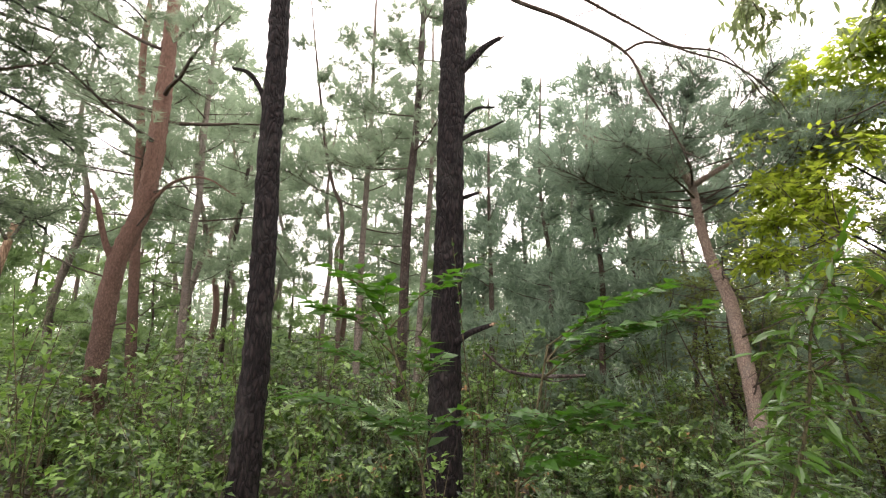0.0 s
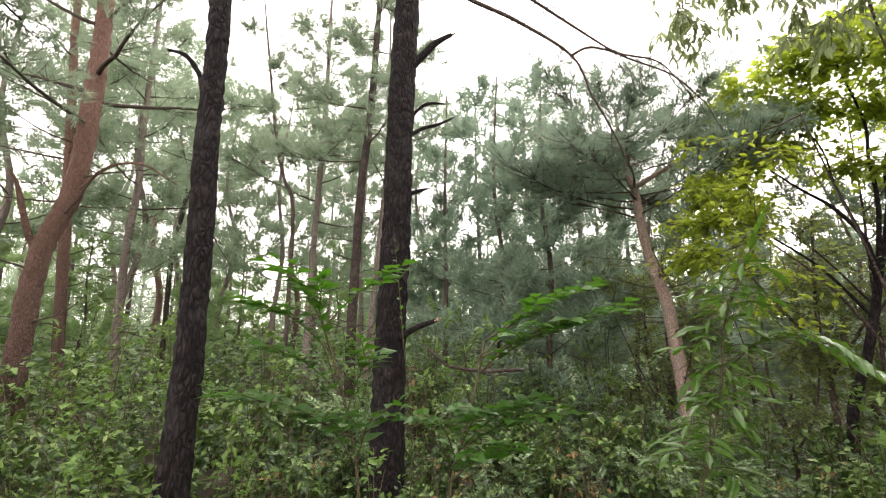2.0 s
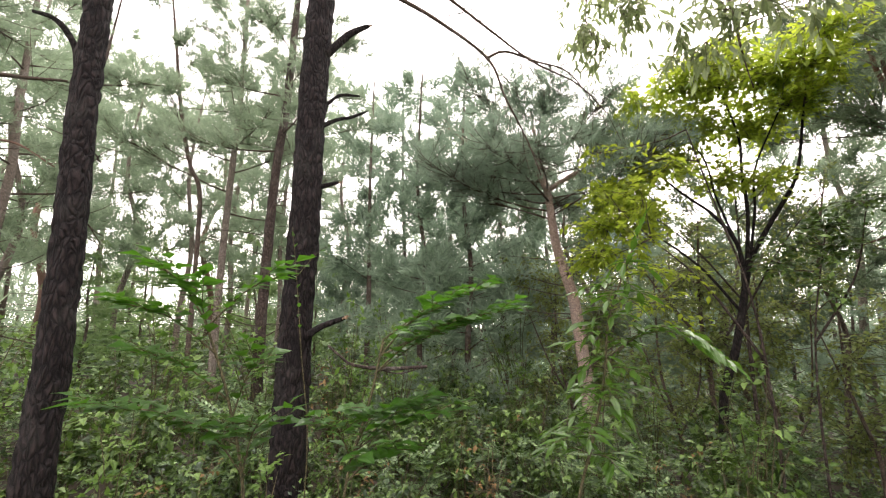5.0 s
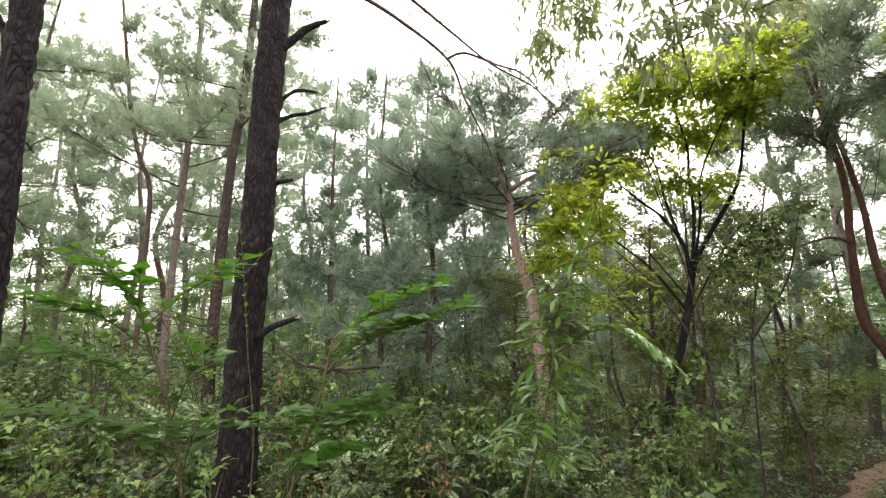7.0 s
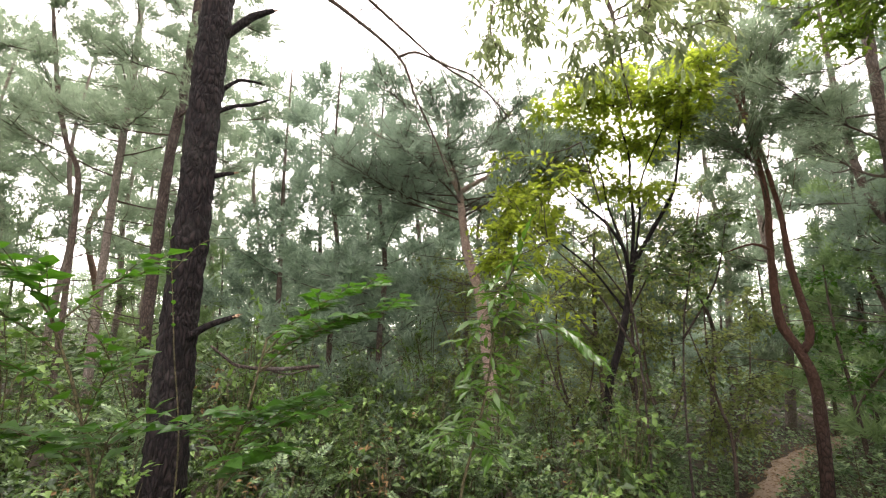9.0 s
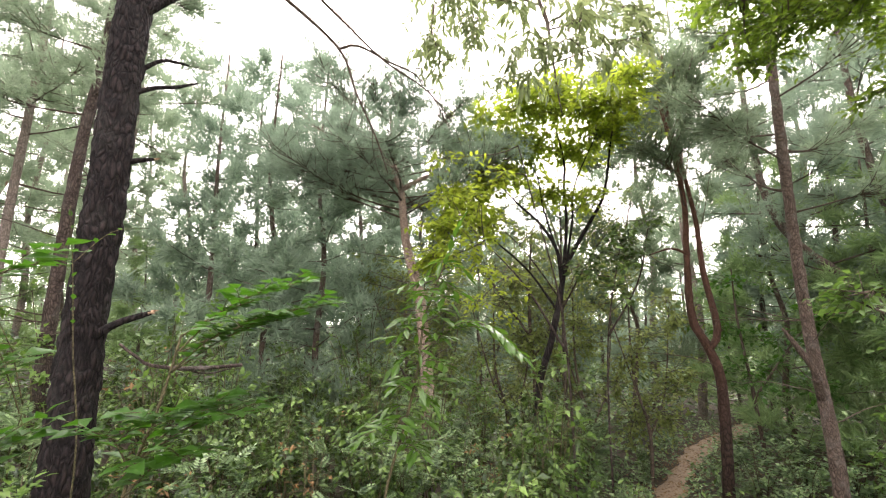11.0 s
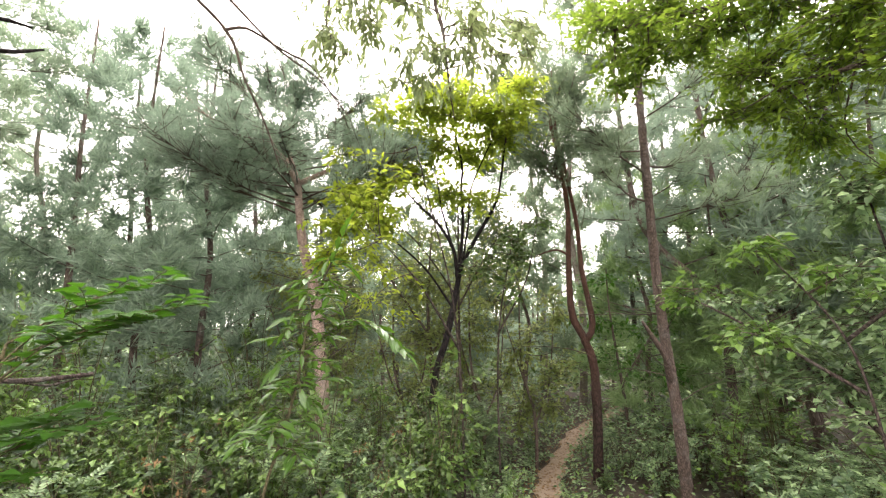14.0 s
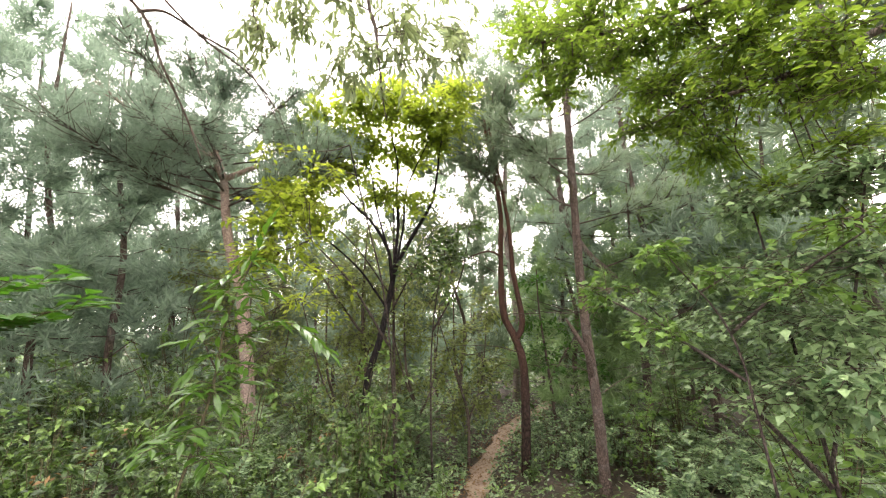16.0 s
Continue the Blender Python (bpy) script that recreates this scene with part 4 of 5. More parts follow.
hanging = [(2.36, 2.97, 4.21, 0.33), (2.76, 2.74, 4.26, 0.33), (2.94, 2.48, 3.96, 0.25), (3.09, 2.36, 3.75, 0.25), (3.38, 2.07, 4.27, 0.33), (3.61, 1.79, 4.2, 0.3), (3.63, 1.76, 3.9, 0.22), (2.92, 2.62, 3.7, 0.2),
           (2.48, 2.9, 3.95, 0.2), (2.54, 2.75, 4.6, 0.45), (2.95, 2.06, 3.75, 0.3), (3.1, 1.92, 3.95, 0.3), (3.2, 1.75, 3.65, 0.28), (2.75, 2.3, 4.3, 0.35), (3.14, 2.32, 4.84, 0.45), (3.66, 1.73, 4.78, 0.45)]
broadleaf("oak_bough", (3.4, 2.0), [([(3.75, 1.0, 5.5), (3.4, 1.9, 5.1), (3.16, 2.33, 4.7), (3.19, 2.27, 4.2), (3.2, 2.25, 3.8)], 0.02, 0.006), ([(3.3, 2.1, 4.95), (2.9, 2.5, 4.7), (2.4, 2.9, 4.5)], 0.012, 0.005)],
          hanging, TWIG, LEAF_HANG, "drooping oak bough with narrow grey-green leaves against the sky", 0.11, LANCE, 470, 0.85, 0.5, "branch")

# the tall thicket of leafy shrubs east of the walk
thicket = [(4.9, -0.08, 2.41, 0.4), (4.71, -0.59, 2.31, 0.4), (4.48, -0.82, 2.41, 0.45), (5.08, 0.21, 1.79, 0.35), (4.71, -0.37, 1.85, 0.45), (4.49, -0.74, 1.83, 0.5), (5.17, 0.8, 1.68, 0.25), (4.81, -0.16, 1.5, 0.5),
           (4.51, -0.55, 1.42, 0.5), (5.13, 0.49, 1.36, 0.4), (4.99, 0.09, 1.09, 0.5), (4.61, -0.35, 0.97, 0.5), (4.3, -0.64, 1.1, 0.5)]
broadleaf("tall_shrub", (4.95, -0.5), [([(4.95, -0.5, -0.6), (4.9, -0.4, 0.5), (4.8, -0.3, 1.4), (4.85, -0.2, 2.3)], 0.018, 0.007), ([(4.9, -0.4, 0.4), (4.6, -0.6, 1.3), (4.45, -0.8, 2.3)], 0.014, 0.006), ([(4.9, -0.4, 0.3), (5.1, 0.2, 1.0), (5.15, 0.7, 1.6)], 0.02, 0.006)],
          thicket, BARK_BROWN, LEAF_COOL_LIT, "tall dense shrub with layered green leaves", 0.08, BROAD, 760, 0.36, 0.0, "shrub")
broadleaf("small_tree", (4.1, -0.2), [([(4.1, -0.2, -0.5), (4.15, -0.1, 0.7), (4.2, 0.0, 1.4), (4.1, 0.3, 1.95)], 0.011, 0.005), ([(4.2, 0.0, 1.4), (4.1, -0.4, 1.75), (3.95, -0.7, 1.95)], 0.012, 0.005), ([(4.18, -0.05, 1.1), (4.2, 0.5, 1.5), (4.2, 0.9, 1.75)], 0.012, 0.005)],
          [(4.1, 0.35, 2.0, 0.3), (4.2, 0.0, 1.8, 0.3), (4.2, 0.75, 1.75, 0.3), (3.95, -0.65, 2.0, 0.3), (4.1, -0.35, 1.7, 0.32), (4.15, 0.4, 1.45, 0.32)],
          BARK_BROWN, LEAF_LIGHT, "young tree with flat light-green sprays before the thicket", 0.075, BROAD, 420, 0.2)


# ---- saplings close to the walk ----
def leaflets_template(pairs, length, width):
    """A feathered leaf along y: pairs of leaflets on a thin rachis, and one at the tip."""
    v, f = [], []
    tv, tf = DIAMOND
    for i in range(pairs * 2 + 1):
        s = 0.2 + 0.8 * (i // 2) / pairs
        side = 0 if i == pairs * 2 else (-1 if i % 2 else 1)
        a = radians(68 - 18 * s) * side
        c, sn = math.cos(a), math.sin(a)
        ln = length * (1.0 - 0.35 * abs(s - 0.5))
        q = tv * np.array([width / 0.5, 1, 0.8]) * ln
        q = np.column_stack([q[:, 0] * c + q[:, 1] * sn, -q[:, 0] * sn + q[:, 1] * c, q[:, 2] - 0.12 * s * s])
        f += [tuple(k + len(v) for k in t) for t in tf]
        v += (q + [0, s * (1 if side else 0.98), 0]).tolist()
    n = len(v)
    v += [(-0.006, 0, 0), (0.006, 0, 0), (0, 1, -0.12)]
    f.append((n, n + 1, n + 2))
    return np.array(v), f


FEATHER = leaflets_template(6, 0.3, 0.46)


def leafy_twig(holder, wood, leaves, pts, r0, spacing, size, template, droop=0.15, tier=0.25, start=0.15):
    """A twig with leaves set alternately along it."""
    line = curve_through(pts, 0.03)
    tube(wood, line, [r0, r0 * 0.4], 6)
    length = np.linalg.norm(np.diff(line, axis=0), axis=1).sum()
    n = max(3, int(length / spacing))
    for i in range(n):
        s = start + (1 - start) * (i + 0.5) / n
        j = min(len(line) - 2, int(s * (len(line) - 1)))
        along = unit(line[j + 1] - line[j])
        side = unit(np.cross(along, [0, 0, 1])) * (1 if i % 2 else -1)
        d = unit(along * 0.55 + side * (0.9 if i < n - 1 else 0.1) + np.array([0, 0, rnd(-droop, tier)]))
        up = np.array([[0, 0, 1.0]]) + rng.normal(0, 0.2, (1, 3))
        scatter(leaves, *template, frames_for(d[None], up), line[j][None], [size * rnd(0.75, 1.15)])


def sapling(base, stems, label, leaf, size, template, spacing, droop=0.15, tier=0.25, name="sapling", single=False):
    base = np.array([base[0], base[1], float(ground_z(base[0], base[1]))])
    t = thing(name, base, label, "sapling")
    for i, (pts, r0, bare) in enumerate(stems):
        w, lv = Soup(), Soup()
        p = np.asarray(pts, float) - base
        if bare:
            tube(w, curve_through(p, 0.04), [r0, r0 * 0.6], 8)
        else:
            leafy_twig(t, w, lv, p, r0, spacing, size, template, droop, tier)
        st = part("stem", w, STEM, t, smooth=True)
        if lv.n and single:
            k, m = len(template[0]), len(template[1])
            allv = np.concatenate(lv.v)
            for q in range(len(allv) // k):
                one = Soup()
                one.add(allv[q * k:(q + 1) * k], template[1])
                part("leaf", one, leaf, st)
        elif lv.n:
            part("leaves", lv, leaf, st, kind="stuff")
    return t


def sprays(stem, tips, r0=0.006):
    """Boughs from a stem to each tip, each with flat side twigs."""
    out = [(stem, 0.011, True)]
    line = curve_through(stem, 0.05)
    for tip in tips:
        tip = np.array(tip, float)
        low = np.abs(line[:, 2] - (tip[2] - 0.28))
        root = line[int(np.argmin(low + 0.15 * np.linalg.norm(line[:, :2] - tip[:2], axis=1)))]
        mid = (root + tip) / 2 + np.array([0, 0, 0.06])
        out.append(([tuple(root), tuple(mid), tuple(tip)], r0, False))
        d = tip - root
        side = unit(np.cross(d, [0, 0, 1]))
        for k, f in enumerate((0.45, 0.58, 0.7, 0.82)):
            p = root + d * f + np.array([0, 0, 0.06 * (1 - abs(2 * f - 1))])
            w = 1 if k % 2 else -1
            e = p + side * w * rnd(0.14, 0.26) + unit(d) * rnd(0.08, 0.18) + np.array([0, 0, rnd(-0.02, 0.03)])
            out.append(([tuple(p), tuple((p + e) / 2 + np.array([0, 0, 0.01])), tuple(e)], 0.003, False))
    return out


sapling((0.4, 2.74), sprays([(0.4, 2.74, -0.05), (0.42, 2.7, 0.7), (0.55, 2.66, 1.2), (0.62, 2.63, 1.55)],
                            [(0.95, 2.45, 1.74), (1.24, 2.45, 1.86), (1.2, 2.5, 1.66), (0.86, 2.5, 1.2), (0.3, 2.45, 1.14), (0.6, 2.3, 1.22), (1.35, 2.2, 1.72), (0.95, 2.3, 1.62), (0.95, 2.2, 1.2), (0.7, 2.15, 1.05)]),
        "slender sapling with flat sprays of bright green leaves", LEAF_BRIGHT, 0.13, BROAD, 0.042, 0.06, 0.06, single=True)
sapling((-0.12, 2.75), sprays([(-0.12, 2.75, -0.05), (-0.1, 2.66, 0.7), (-0.2, 2.6, 1.25), (-0.34, 2.56, 1.68)],
                              [(-0.7, 2.4, 1.76), (-0.42, 2.5, 1.84), (-0.62, 2.44, 1.52), (0.06, 2.62, 1.93), (-0.58, 2.45, 1.95), (-0.05, 2.55, 1.46), (-0.37, 2.45, 1.17), (-0.02, 2.5, 1.16), (-0.8, 2.35, 1.3)]),
        "sapling with tiered oval green leaves before the dark trunk", LEAF_BRIGHT, 0.125, BROAD, 0.044, 0.08, 0.08, single=True)
def chestnut_stems():
    """The upright stem, its long arching side shoot, and short leafy shoots all the way up."""
    stem = [(1.68, 2.56, -0.15), (1.74, 2.53, 0.3), (1.79, 2.5, 0.64), (1.88, 2.45, 0.97), (1.95, 2.41, 1.31), (2.0, 2.38, 1.67), (2.14, 2.28, 2.1)]
    shoots = [(stem, 0.011, True), ([(2.07, 2.33, 1.9), (2.14, 2.28, 2.1), (2.2, 2.23, 2.28)], 0.005, False),
              ([(1.95, 2.41, 1.35), (2.11, 2.3, 1.54), (2.29, 2.16, 1.57), (2.45, 2.03, 1.42)], 0.006, False),
              ([(1.97, 2.4, 1.42), (2.15, 2.2, 1.6), (2.3, 2.05, 1.56), (2.42, 1.9, 1.38)], 0.006, False)]
    line = curve_through(stem, 0.05)
    for i in range(42):
        j = int(len(line) * (0.42 + 0.54 * i / 42))
        a = 2.4 * i + rnd(-0.4, 0.4)
        d = np.array([math.cos(a), math.sin(a) * 0.8, rnd(0.0, 0.35)])
        ln = rnd(0.16, 0.36) * (1.2 - 0.5 * i / 42)
        p = line[j]
        shoots.append(([tuple(p), tuple(p + d * ln * 0.55), tuple(p + d * ln + np.array([0, 0, -0.06]))], 0.004, False))
    return shoots


sapling((1.68, 2.56), chestnut_stems(), "chestnut sapling with long glossy toothed leaves", LEAF_CHESTNUT, 0.15, LANCE, 0.028, 0.25, 0.2, single=True)
sapling((0.16, 2.95), [([(0.16, 2.95, 0), (0.2, 2.9, 0.9), (0.14, 2.85, 1.5)], 0.006, True), ([(0.14, 2.85, 1.5), (0.1, 2.84, 1.9), (0.06, 2.8, 2.25)], 0.004, False), ([(0.1, 2.84, 1.95), (0.25, 2.8, 2.12), (0.42, 2.75, 2.15)], 0.003, False)],
        "thin young shoot with small fresh leaves", LEAF_BRIGHT, 0.055, OVAL, 0.07)

# the fallen dead branch lodged in the scrub
def dead_branch():
    base = np.array([0.5, 3.27, 1.3])
    s = Soup()
    tube(s, curve_through(np.array([(0.3, 3.3, 1.5), (0.38, 3.28, 1.43), (0.48, 3.27, 1.36), (0.71, 3.22, 1.33), (1.0, 3.15, 1.34)]) - base, 0.03), [0.008, 0.012, 0.016, 0.012], 8, 0.002, 40)
    tube(s, curve_through(np.array([(0.66, 3.23, 1.33), (0.8, 3.25, 1.29), (0.95, 3.3, 1.31)]) - base, 0.03), [0.008, 0.005], 6)
    ob = new("dead_branch", s.mesh("dead_branch", BARK_BROWN, True))
    ob.location = base
    tagged(ob, "dead brown branch caught in the scrub", "branch")


dead_branch()


# the pale broken snag among the western pines
def snag():
    base = np.array([-6.55, 6.15, float(ground_z(-6.55, 6.15))])
    t = thing("broken_snag", base, "pale broken pine snag with peeling bark", "tree stump")
    s = Soup()
    tube(s, curve_through(np.array([(-6.5, 6.2, 0.0), (-6.55, 6.15, 1.4), (-6.5, 6.22, 2.4), (-6.42, 6.3, 3.25)]) - base, 0.06), [0.11, 0.09, 0.07, 0.05], 12, 0.01, 22)
    part("trunk", s, BROKEN, t, smooth=True)
    for d in ((0.5, 0.1, 0.6), (-0.4, 0.3, 0.5), (0.2, -0.5, 0.4)):
        s = Soup()
        tube(s, limb_path(np.array([-6.45, 6.26, 3.0]) - base, d, 0.4, 0.2, 0.2), [0.03, 0.012], 6)
        part("broken_branch", s, BARK_GREY, t, smooth=True)


snag()


# ---- undergrowth ----
def shrub_kind(label, leaf, size, template, stems, per, height, spread, dry=0.0, droop=0.15, thick=0.007):
    t = thing("shrub", (0, 0, 0), label, "shrub", "undergrowth shrubs")
    for i in range(stems):
        wood, lv = Soup(), Soup()
        a = 2.4 * i + rnd(0, 1)
        out = spread * rnd(0.3, 1.0)
        h = height * rnd(0.55, 1.0)
        pts = np.array([(0.03 * math.cos(a), 0.03 * math.sin(a), -0.05), (out * 0.35 * math.cos(a), out * 0.35 * math.sin(a), h * 0.55), (out * math.cos(a + 0.3), out * math.sin(a + 0.3), h)])
        line = curve_through(pts, 0.08)
        tube(wood, line[::4], [thick, thick * 0.4], 3)
        for _ in range(4):
            j = rng.integers(len(line) // 5, len(line) - 1)
            d = unit(rng.normal(0, 1, 3) * [1, 1, 0.3] + [0, 0, 0.25])
            q = np.array([line[j], line[j] + d * 0.1, line[j] + d * rnd(0.18, 0.32) - [0, 0, 0.03]])
            wood.add([q[0] - [0, 0, 0.003], q[0] + [0, 0, 0.003], q[2]], [(0, 1, 2)])
            P = q[1] + (q[2] - q[1]) * rnd(-0.6, 1.1, per)[:, None] + rng.normal(0, 0.015, (per, 3))
            D = d[None] * 0.6 + rng.normal(0, 0.7, (per, 3)) * [1, 1, 0.35] + [0, 0, -droop]
            scatter(lv, *template, frames_for(D, np.array([0, 0, 1.0]) + rng.normal(0, 0.26, D.shape)), P, size * rnd(0.55, 1.2, per))
        part("foliage", lv, leaf, part("stem", wood, STEM, t, smooth=True), kind="stuff")
    return t


ROUNDISH = shrub_kind("leafy green shrub in the undergrowth", LEAF_SHRUB, 0.074, BROAD, 9, 22, 1.0, 0.5)
COOLISH = shrub_kind("shrub with pale cool-green leaves in the undergrowth", LEAF_COOL_LIT, 0.064, BROAD, 9, 23, 1.0, 0.5)
FEATHERY = shrub_kind("shrub with feathered leaves in flat tiers", LEAF_COOL_LIT, 0.17, FEATHER, 9, 4, 1.0, 0.45, droop=0.0)
FEATHERY_DARK = shrub_kind("darker green shrub with feathered leaves", LEAF_SHRUB, 0.16, FEATHER, 9, 4, 1.05, 0.45, droop=0.05)
BRIGHT = shrub_kind("fresh light-green shrub in the undergrowth", LEAF_LIGHT, 0.06, BROAD, 8, 14, 1.05, 0.42)
BROWNISH = shrub_kind("small shrub with browning dry leaves", LEAF_DRY, 0.06, DIAMOND, 6, 4, 0.9, 0.35)
TRUNKS = np.array([(-1.46, 3.45), (0.01, 3.98), (1.62, 2.46), (0.2, 2.78), (-0.12, 2.75)])


FEET = np.array([(-1.42, 3.3), (0.0, 3.75), (-1.3, 3.05), (0.0, 3.45)])


def plant_undergrowth():
    kinds = [ROUNDISH, COOLISH, FEATHERY, FEATHERY_DARK, BRIGHT, BROWNISH]
    used = {id(k): False for k in kinds}
    spots = []
    for r0, r1, gap, tries in ((1.9, 4.6, 0.42, 2600), (4.6, 8.5, 0.68, 2600)):
        got = np.zeros((0, 2))
        for _ in range(tries):
            a, r = radians(rnd(-58, 112)), math.sqrt(rnd(r0 * r0, r1 * r1))
            p = np.array([0.4 + r * math.sin(a), -0.1 + r * math.cos(a)])
            if len(got) and np.min(np.linalg.norm(got - p, axis=1)) < gap * rnd(0.8, 1.2):
                continue
            if off_trail(p[None])[0] < (0.5 if r < 2.6 else 0.95) or np.min(np.linalg.norm(TRUNKS - p, axis=1)) < 0.22 or np.min(np.linalg.norm(FEET - p, axis=1)) < 0.4:
                continue
            got = np.vstack([got, p])
            spots.append((p[0], p[1], r, math.degrees(a), gap))
    verge = np.zeros((0, 2))
    for _ in range(700):
        a, r = radians(rnd(28, 100)), rnd(2.4, 10)
        p = np.array([0.4 + r * math.sin(a), -0.1 + r * math.cos(a)])
        if 0.36 < off_trail(p[None])[0] < 0.95 and (not len(verge) or np.min(np.linalg.norm(verge - p, axis=1)) > 0.36):
            verge = np.vstack([verge, p])
            spots.append((p[0], p[1], r, math.degrees(a), 0.0))
    spots += [(4.7, 2.55, 4.5, 0.0, 0.0), (4.95, 2.72, 4.8, 0.0, 0.0), (4.45, 2.75, 4.6, 0.0, 0.0)]
    for x, y, r, deg, gap in spots:
        east = min(1, max(0, (deg - 25) / 40))
        # paler leaf kinds gain to the east, standing in for open light there
        w = np.array([0.5 - 0.4 * east, 0.16 + 0.45 * east, 0.04 + 0.34 * east, 0.03, 0.14, 0.03])
        if r < 4.2:
            w[2:4] *= 0.25
        k = kinds[int(np.searchsorted(np.cumsum(w / w.sum()), rnd(0, 1)))]
        s = rnd(0.75, 1.1) * (0.92 if r < 3.2 else 1.05) * (1.25 if gap > 0.5 else 1) * (1 + 0.2 * east)
        tall = rnd(0.9, 1.15) * (1.25 if r > 4.6 and deg < 53 else 1.15 if r > 3.4 and deg < 53 else 1.0) * (0.7 if r < 2.5 else 0.95 if r < 3.4 else 1)
        if not gap:
            s, tall = rnd(0.36, 0.55), rnd(0.8, 1.2)
        # low growth only where the ground lies open along the trail
        bearing, away = math.degrees(math.atan2(x - 0.7, y + 0.35)), math.hypot(x - 0.7, y + 0.35)
        if 53 < bearing < 76 and away < 6.6:
            room = 1.5 - 0.35 * away - float(ground_z(x, y))
            s = min(s, max(0.22, room))
            tall = min(tall, max(0.5, room / s))
        m = Matrix.LocRotScale((x, y, float(ground_z(x, y)) - 0.02), Euler((rnd(-0.1, 0.1), rnd(-0.1, 0.1), rnd(0, 6.28))), (s, s, s * tall))
        if used[id(k)]:
            copy_thing(k, m)
        else:
            used[id(k)] = True
            k.matrix_basis = m


plant_undergrowth()


def floor_herbs():
    """Low leaves that hide the soil between the shrubs."""
    s = Soup()
    n = 14000
    a, r = np.radians(rnd(-60, 112, n)), np.sqrt(rnd(1.2, 11.0 ** 2, n))
    x, y = 0.4 + r * np.sin(a), -0.1 + r * np.cos(a)
    keep = off_trail(np.column_stack([x, y])) > 0.3
    x, y = x[keep], y[keep]
    P = np.column_stack([x, y, ground_z(x, y) + rnd(0.02, 0.4, len(x))])
    D = rng.normal(0, 1, P.shape) * [1, 1, 0.35]
    scatter(s, *DIAMOND, frames_for(D, np.array([0, 0, 1.0]) + rng.normal(0, 0.35, D.shape)), P, rnd(0.05, 0.1, len(P)))
    tagged(new("ground_herbs", s.mesh("ground_herbs", LEAF_SHRUB)), "low green herbs covering the forest floor", "herbs", kind="stuff")
    # low weeds along both sides of the trail
    s = Soup()
    n = 9000
    t = rng.integers(30, len(TRAIL_LINE) - 20, n)
    p = TRAIL_LINE[t] + rng.normal(0, 0.6, (n, 2))
    p = p[off_trail(p) > 0.17]
    P = np.column_stack([p, ground_z(p[:, 0], p[:, 1]) + rnd(0.02, 0.24, len(p))])
    D = rng.normal(0, 1, P.shape) * [1, 1, 0.5] + [0, 0, 0.2]
    scatter(s, *DIAMOND, frames_for(D, np.array([0, 0, 1.0]) + rng.normal(0, 0.4, D.shape)), P, rnd(0.04, 0.1, len(P)))
    tagged(new("trail_weeds", s.mesh("trail_weeds", LEAF_COOL_LIT)), "low weeds along the edges of the footpath", "weeds", kind="stuff")
    s = Soup()
    n = 9000
    t = rng.integers(0, len(TRAIL_LINE), n)
    p = TRAIL_LINE[t] + rng.normal(0, 0.28, (n, 2))
    P = np.column_stack([p, ground_z(p[:, 0], p[:, 1]) + 0.035 + rnd(0, 0.01, n)])
    D = rng.normal(0, 1, P.shape) * [1, 1, 0.1]
    scatter(s, *DIAMOND, frames_for(D, np.array([0, 0, 1.0]) + rng.normal(0, 0.2, D.shape)), P, rnd(0.02, 0.06, n))
    tagged(new("leaf_litter", s.mesh("leaf_litter", LEAF_DRY)), "dry brown leaf litter along the footpath", "litter", kind="stuff")


floor_herbs()


def far_undergrowth():
    """The scrub past the nearer shrubs: mounds of leaves, too far to tell one bush from the next."""
    for name, leaf, share, seed in (("far_scrub", LEAF_COOL_LIT, 0.5, 3), ("far_scrub_dark", LEAF_SHRUB, 0.5, 4)):
        g = np.random.default_rng(seed)
        s = Soup()
        n = 520
        a, r = np.radians(g.uniform(-58, 112, n)), np.sqrt(g.uniform(8.2 ** 2, 26 ** 2, n))
        c = np.column_stack([0.4 + r * np.sin(a), -0.1 + r * np.cos(a)])
        c, r = c[off_trail(c) > 0.8], r[off_trail(c) > 0.8]
        h, w = g.uniform(0.8, 1.7, len(c)), g.uniform(0.5, 0.95, len(c))
        m = 60
        q = unit(g.normal(0, 1, (len(c), m, 3))) * (g.uniform(0.3, 1, (len(c), m, 1)) ** 0.4)
        P = np.concatenate([c[:, None] + q[..., :2] * w[:, None, None], ground_z(c[:, 0], c[:, 1])[:, None, None] + np.abs(q[..., 2:]) * h[:, None, None]], -1).reshape(-1, 3)
        D = q.reshape(-1, 3) * [1, 1, 0.4] + g.normal(0, 0.6, P.shape) * [1, 1, 0.3]
        scatter(s, *DIAMOND, frames_for(D, np.array([0, 0, 1.0]) + g.normal(0, 0.4, D.shape)), P, np.repeat(0.1 + 0.008 * r, m) * g.uniform(0.6, 1.3, len(P)))
        tagged(new(name, s.mesh(name, leaf)), "scrub of leafy bushes farther off in the wood", "scrub", kind="stuff")


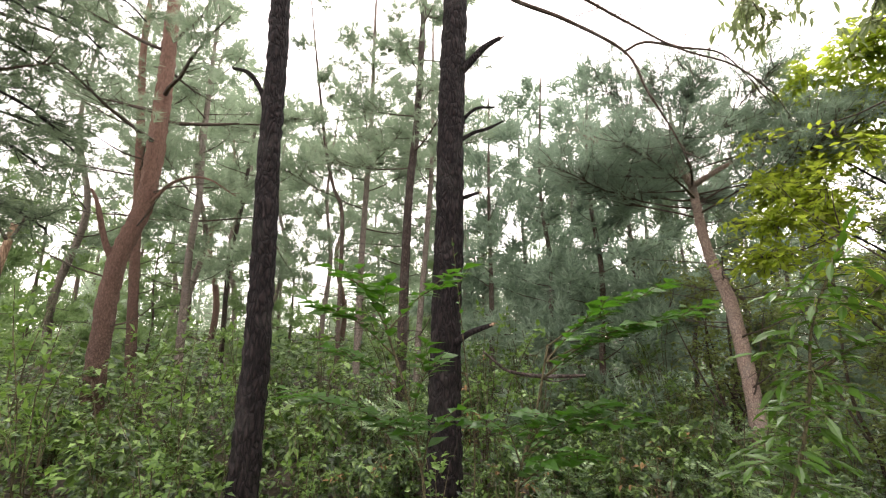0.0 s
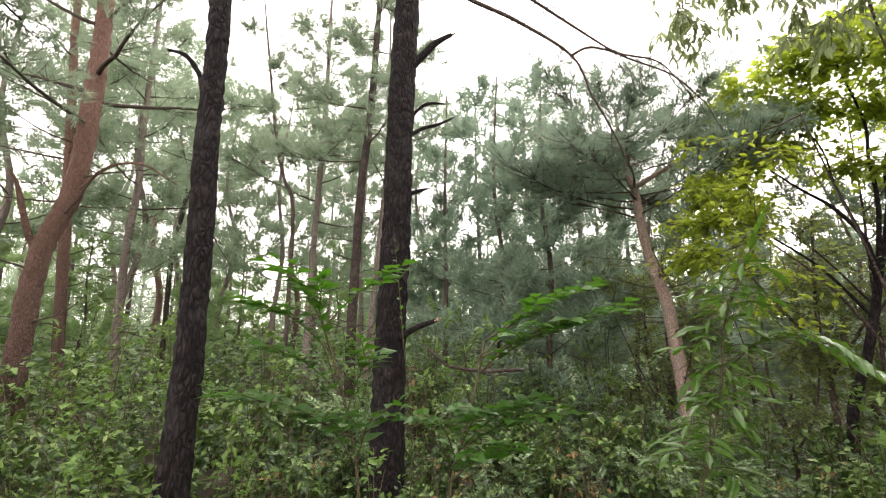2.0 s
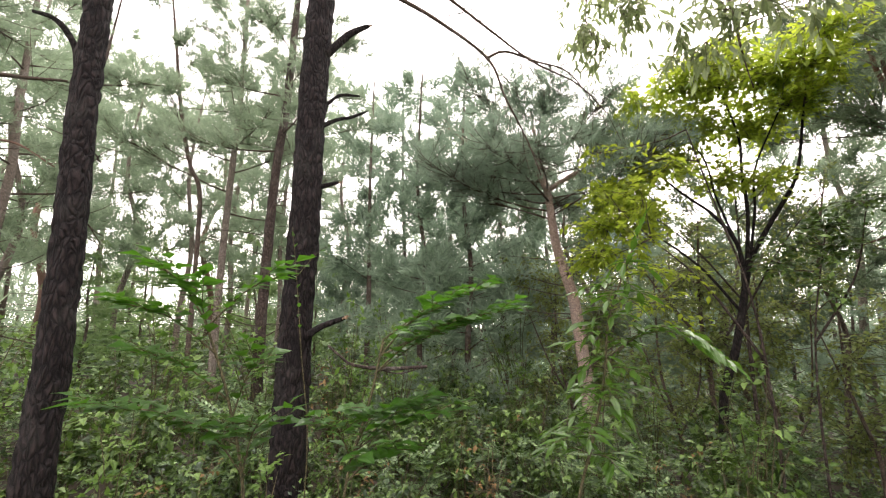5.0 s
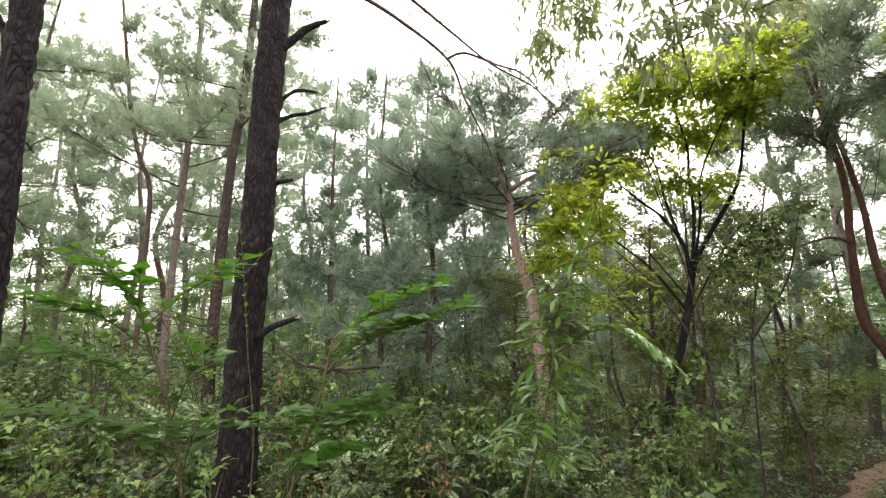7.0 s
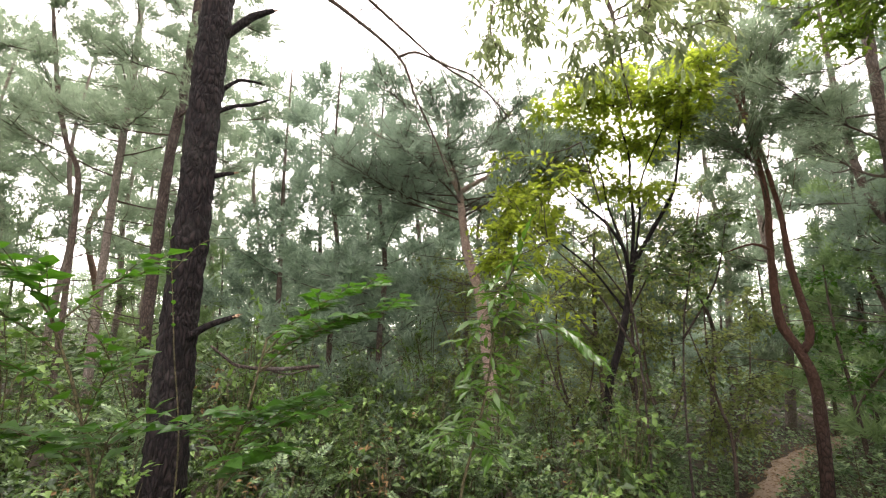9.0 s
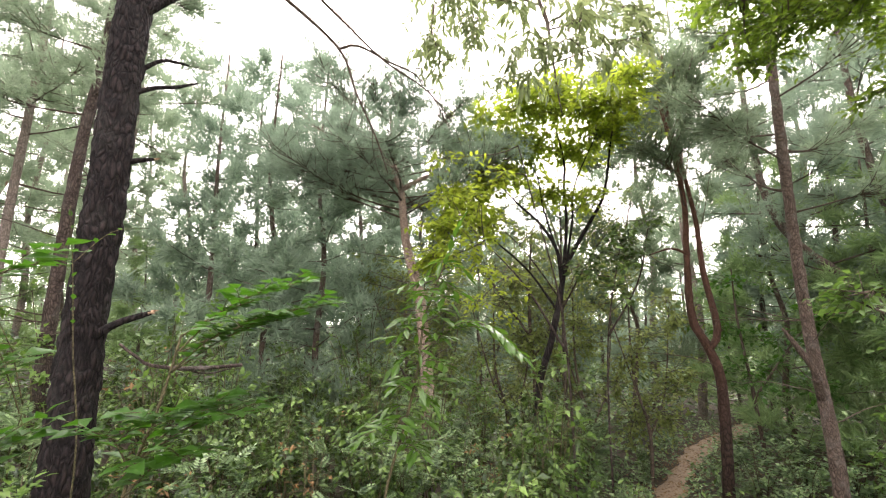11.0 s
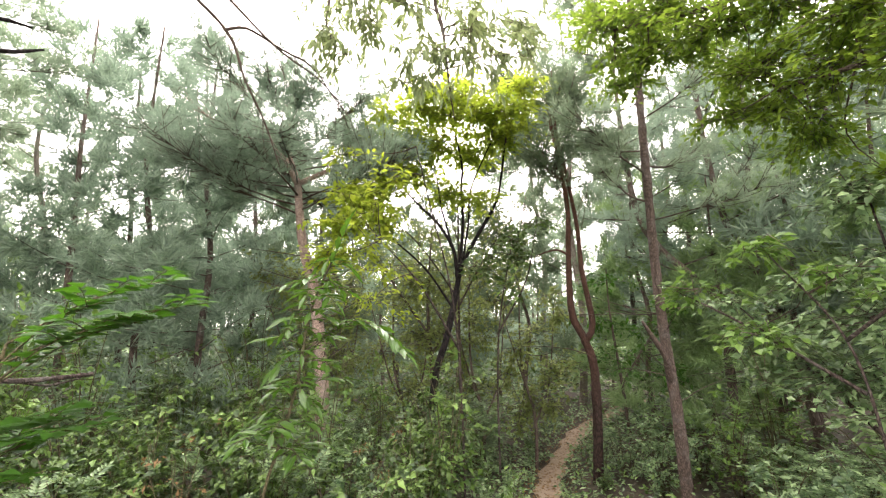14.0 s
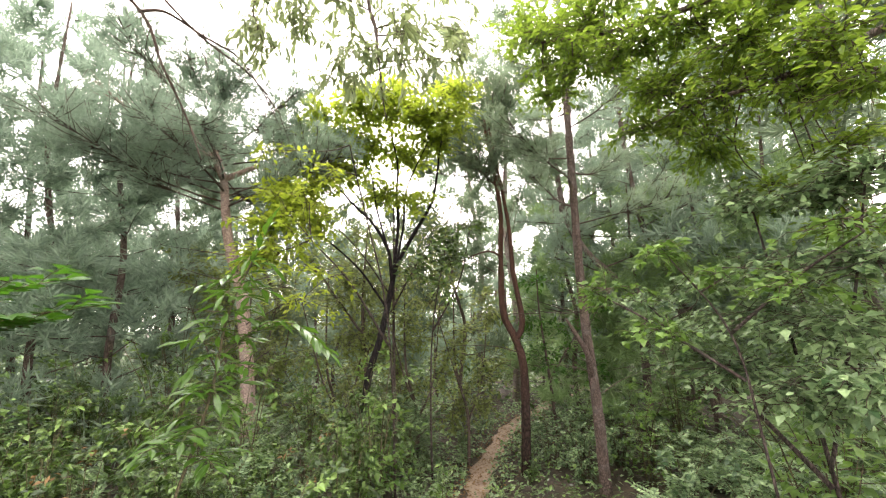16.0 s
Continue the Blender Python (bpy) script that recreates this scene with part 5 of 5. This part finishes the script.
def far_woods():
    """The wood in the distance: a ragged belt of needle masses with stems among them."""
    g = np.random.default_rng(9)
    s, w = Soup(), Soup()
    n = 230
    deg = g.uniform(-62, 118, n)
    r = g.uniform(24, 48, n)
    a = np.radians(deg)
    c = np.column_stack([0.4 + r * np.sin(a), -0.1 + r * np.cos(a)])
    z0 = ground_z(c[:, 0], c[:, 1])
    east = np.clip((deg + 5) / 45, 0, 1)
    h = (6.5 + 3.5 * east) * g.uniform(0.55, 1.15, n) * np.where((deg > 38) & (deg < 66), 0.75, 1.0)
    P = []
    for (x, y), z, k in zip(c, z0, h):
        m = 150
        t = g.uniform(0.08, 1, m)
        rad = (1.15 - t) * 0.33 * k + 0.3
        b = g.uniform(0, 6.28, m)
        d = np.sqrt(g.uniform(0.1, 1, m)) * rad
        P.append(np.column_stack([x + d * np.cos(b), y + d * np.sin(b), z + t * k + g.normal(0, 0.1, m)]))
        tube(w, [(x, y, z - 0.2), (x, y, z + k * 0.9)], [0.13, 0.04], 5)
    P = np.concatenate(P)
    D = g.normal(0, 1, P.shape) + [0, 0, 0.3]
    tv, tf = TUFT_FAR
    scatter(s, tv[:12] * [1.5, 1, 1.5], tf[:4], frames_for(D, g.normal(0, 1, P.shape)), P, g.uniform(0.5, 0.9, len(P)))
    tagged(new("far_woods", s.mesh("far_woods", NEEDLE_HAZED)), "distant belt of green pine wood", "woods", kind="stuff")
    tagged(new("far_stems", w.mesh("far_stems", BARK_GREY, True)), "stems of the distant pine wood", "woods", kind="stuff")


def scrub_behind():
    """The same scrub on the side of the trail that lies behind the walk."""
    g = np.random.default_rng(12)
    s = Soup()
    n = 420
    a, r = np.radians(g.uniform(112, 302, n)), np.sqrt(g.uniform(2.2 ** 2, 13 ** 2, n))
    c = np.column_stack([0.4 + r * np.sin(a), -0.1 + r * np.cos(a)])
    c = c[off_trail(c) > 0.75]
    h, w = g.uniform(0.5, 1.1, len(c)), g.uniform(0.35, 0.7, len(c))
    m = 90
    q = unit(g.normal(0, 1, (len(c), m, 3))) * (g.uniform(0.3, 1, (len(c), m, 1)) ** 0.4)
    P = np.concatenate([c[:, None] + q[..., :2] * w[:, None, None], ground_z(c[:, 0], c[:, 1])[:, None, None] + np.abs(q[..., 2:]) * h[:, None, None]], -1).reshape(-1, 3)
    D = q.reshape(-1, 3) * [1, 1, 0.4] + g.normal(0, 0.6, P.shape) * [1, 1, 0.3]
    scatter(s, *DIAMOND, frames_for(D, np.array([0, 0, 1.0]) + g.normal(0, 0.4, D.shape)), P, g.uniform(0.06, 0.13, len(P)))
    tagged(new("scrub", s.mesh("scrub", LEAF_SHRUB)), "low leafy scrub beside the footpath", "scrub", kind="stuff")


far_undergrowth()
far_woods()
scrub_behind()
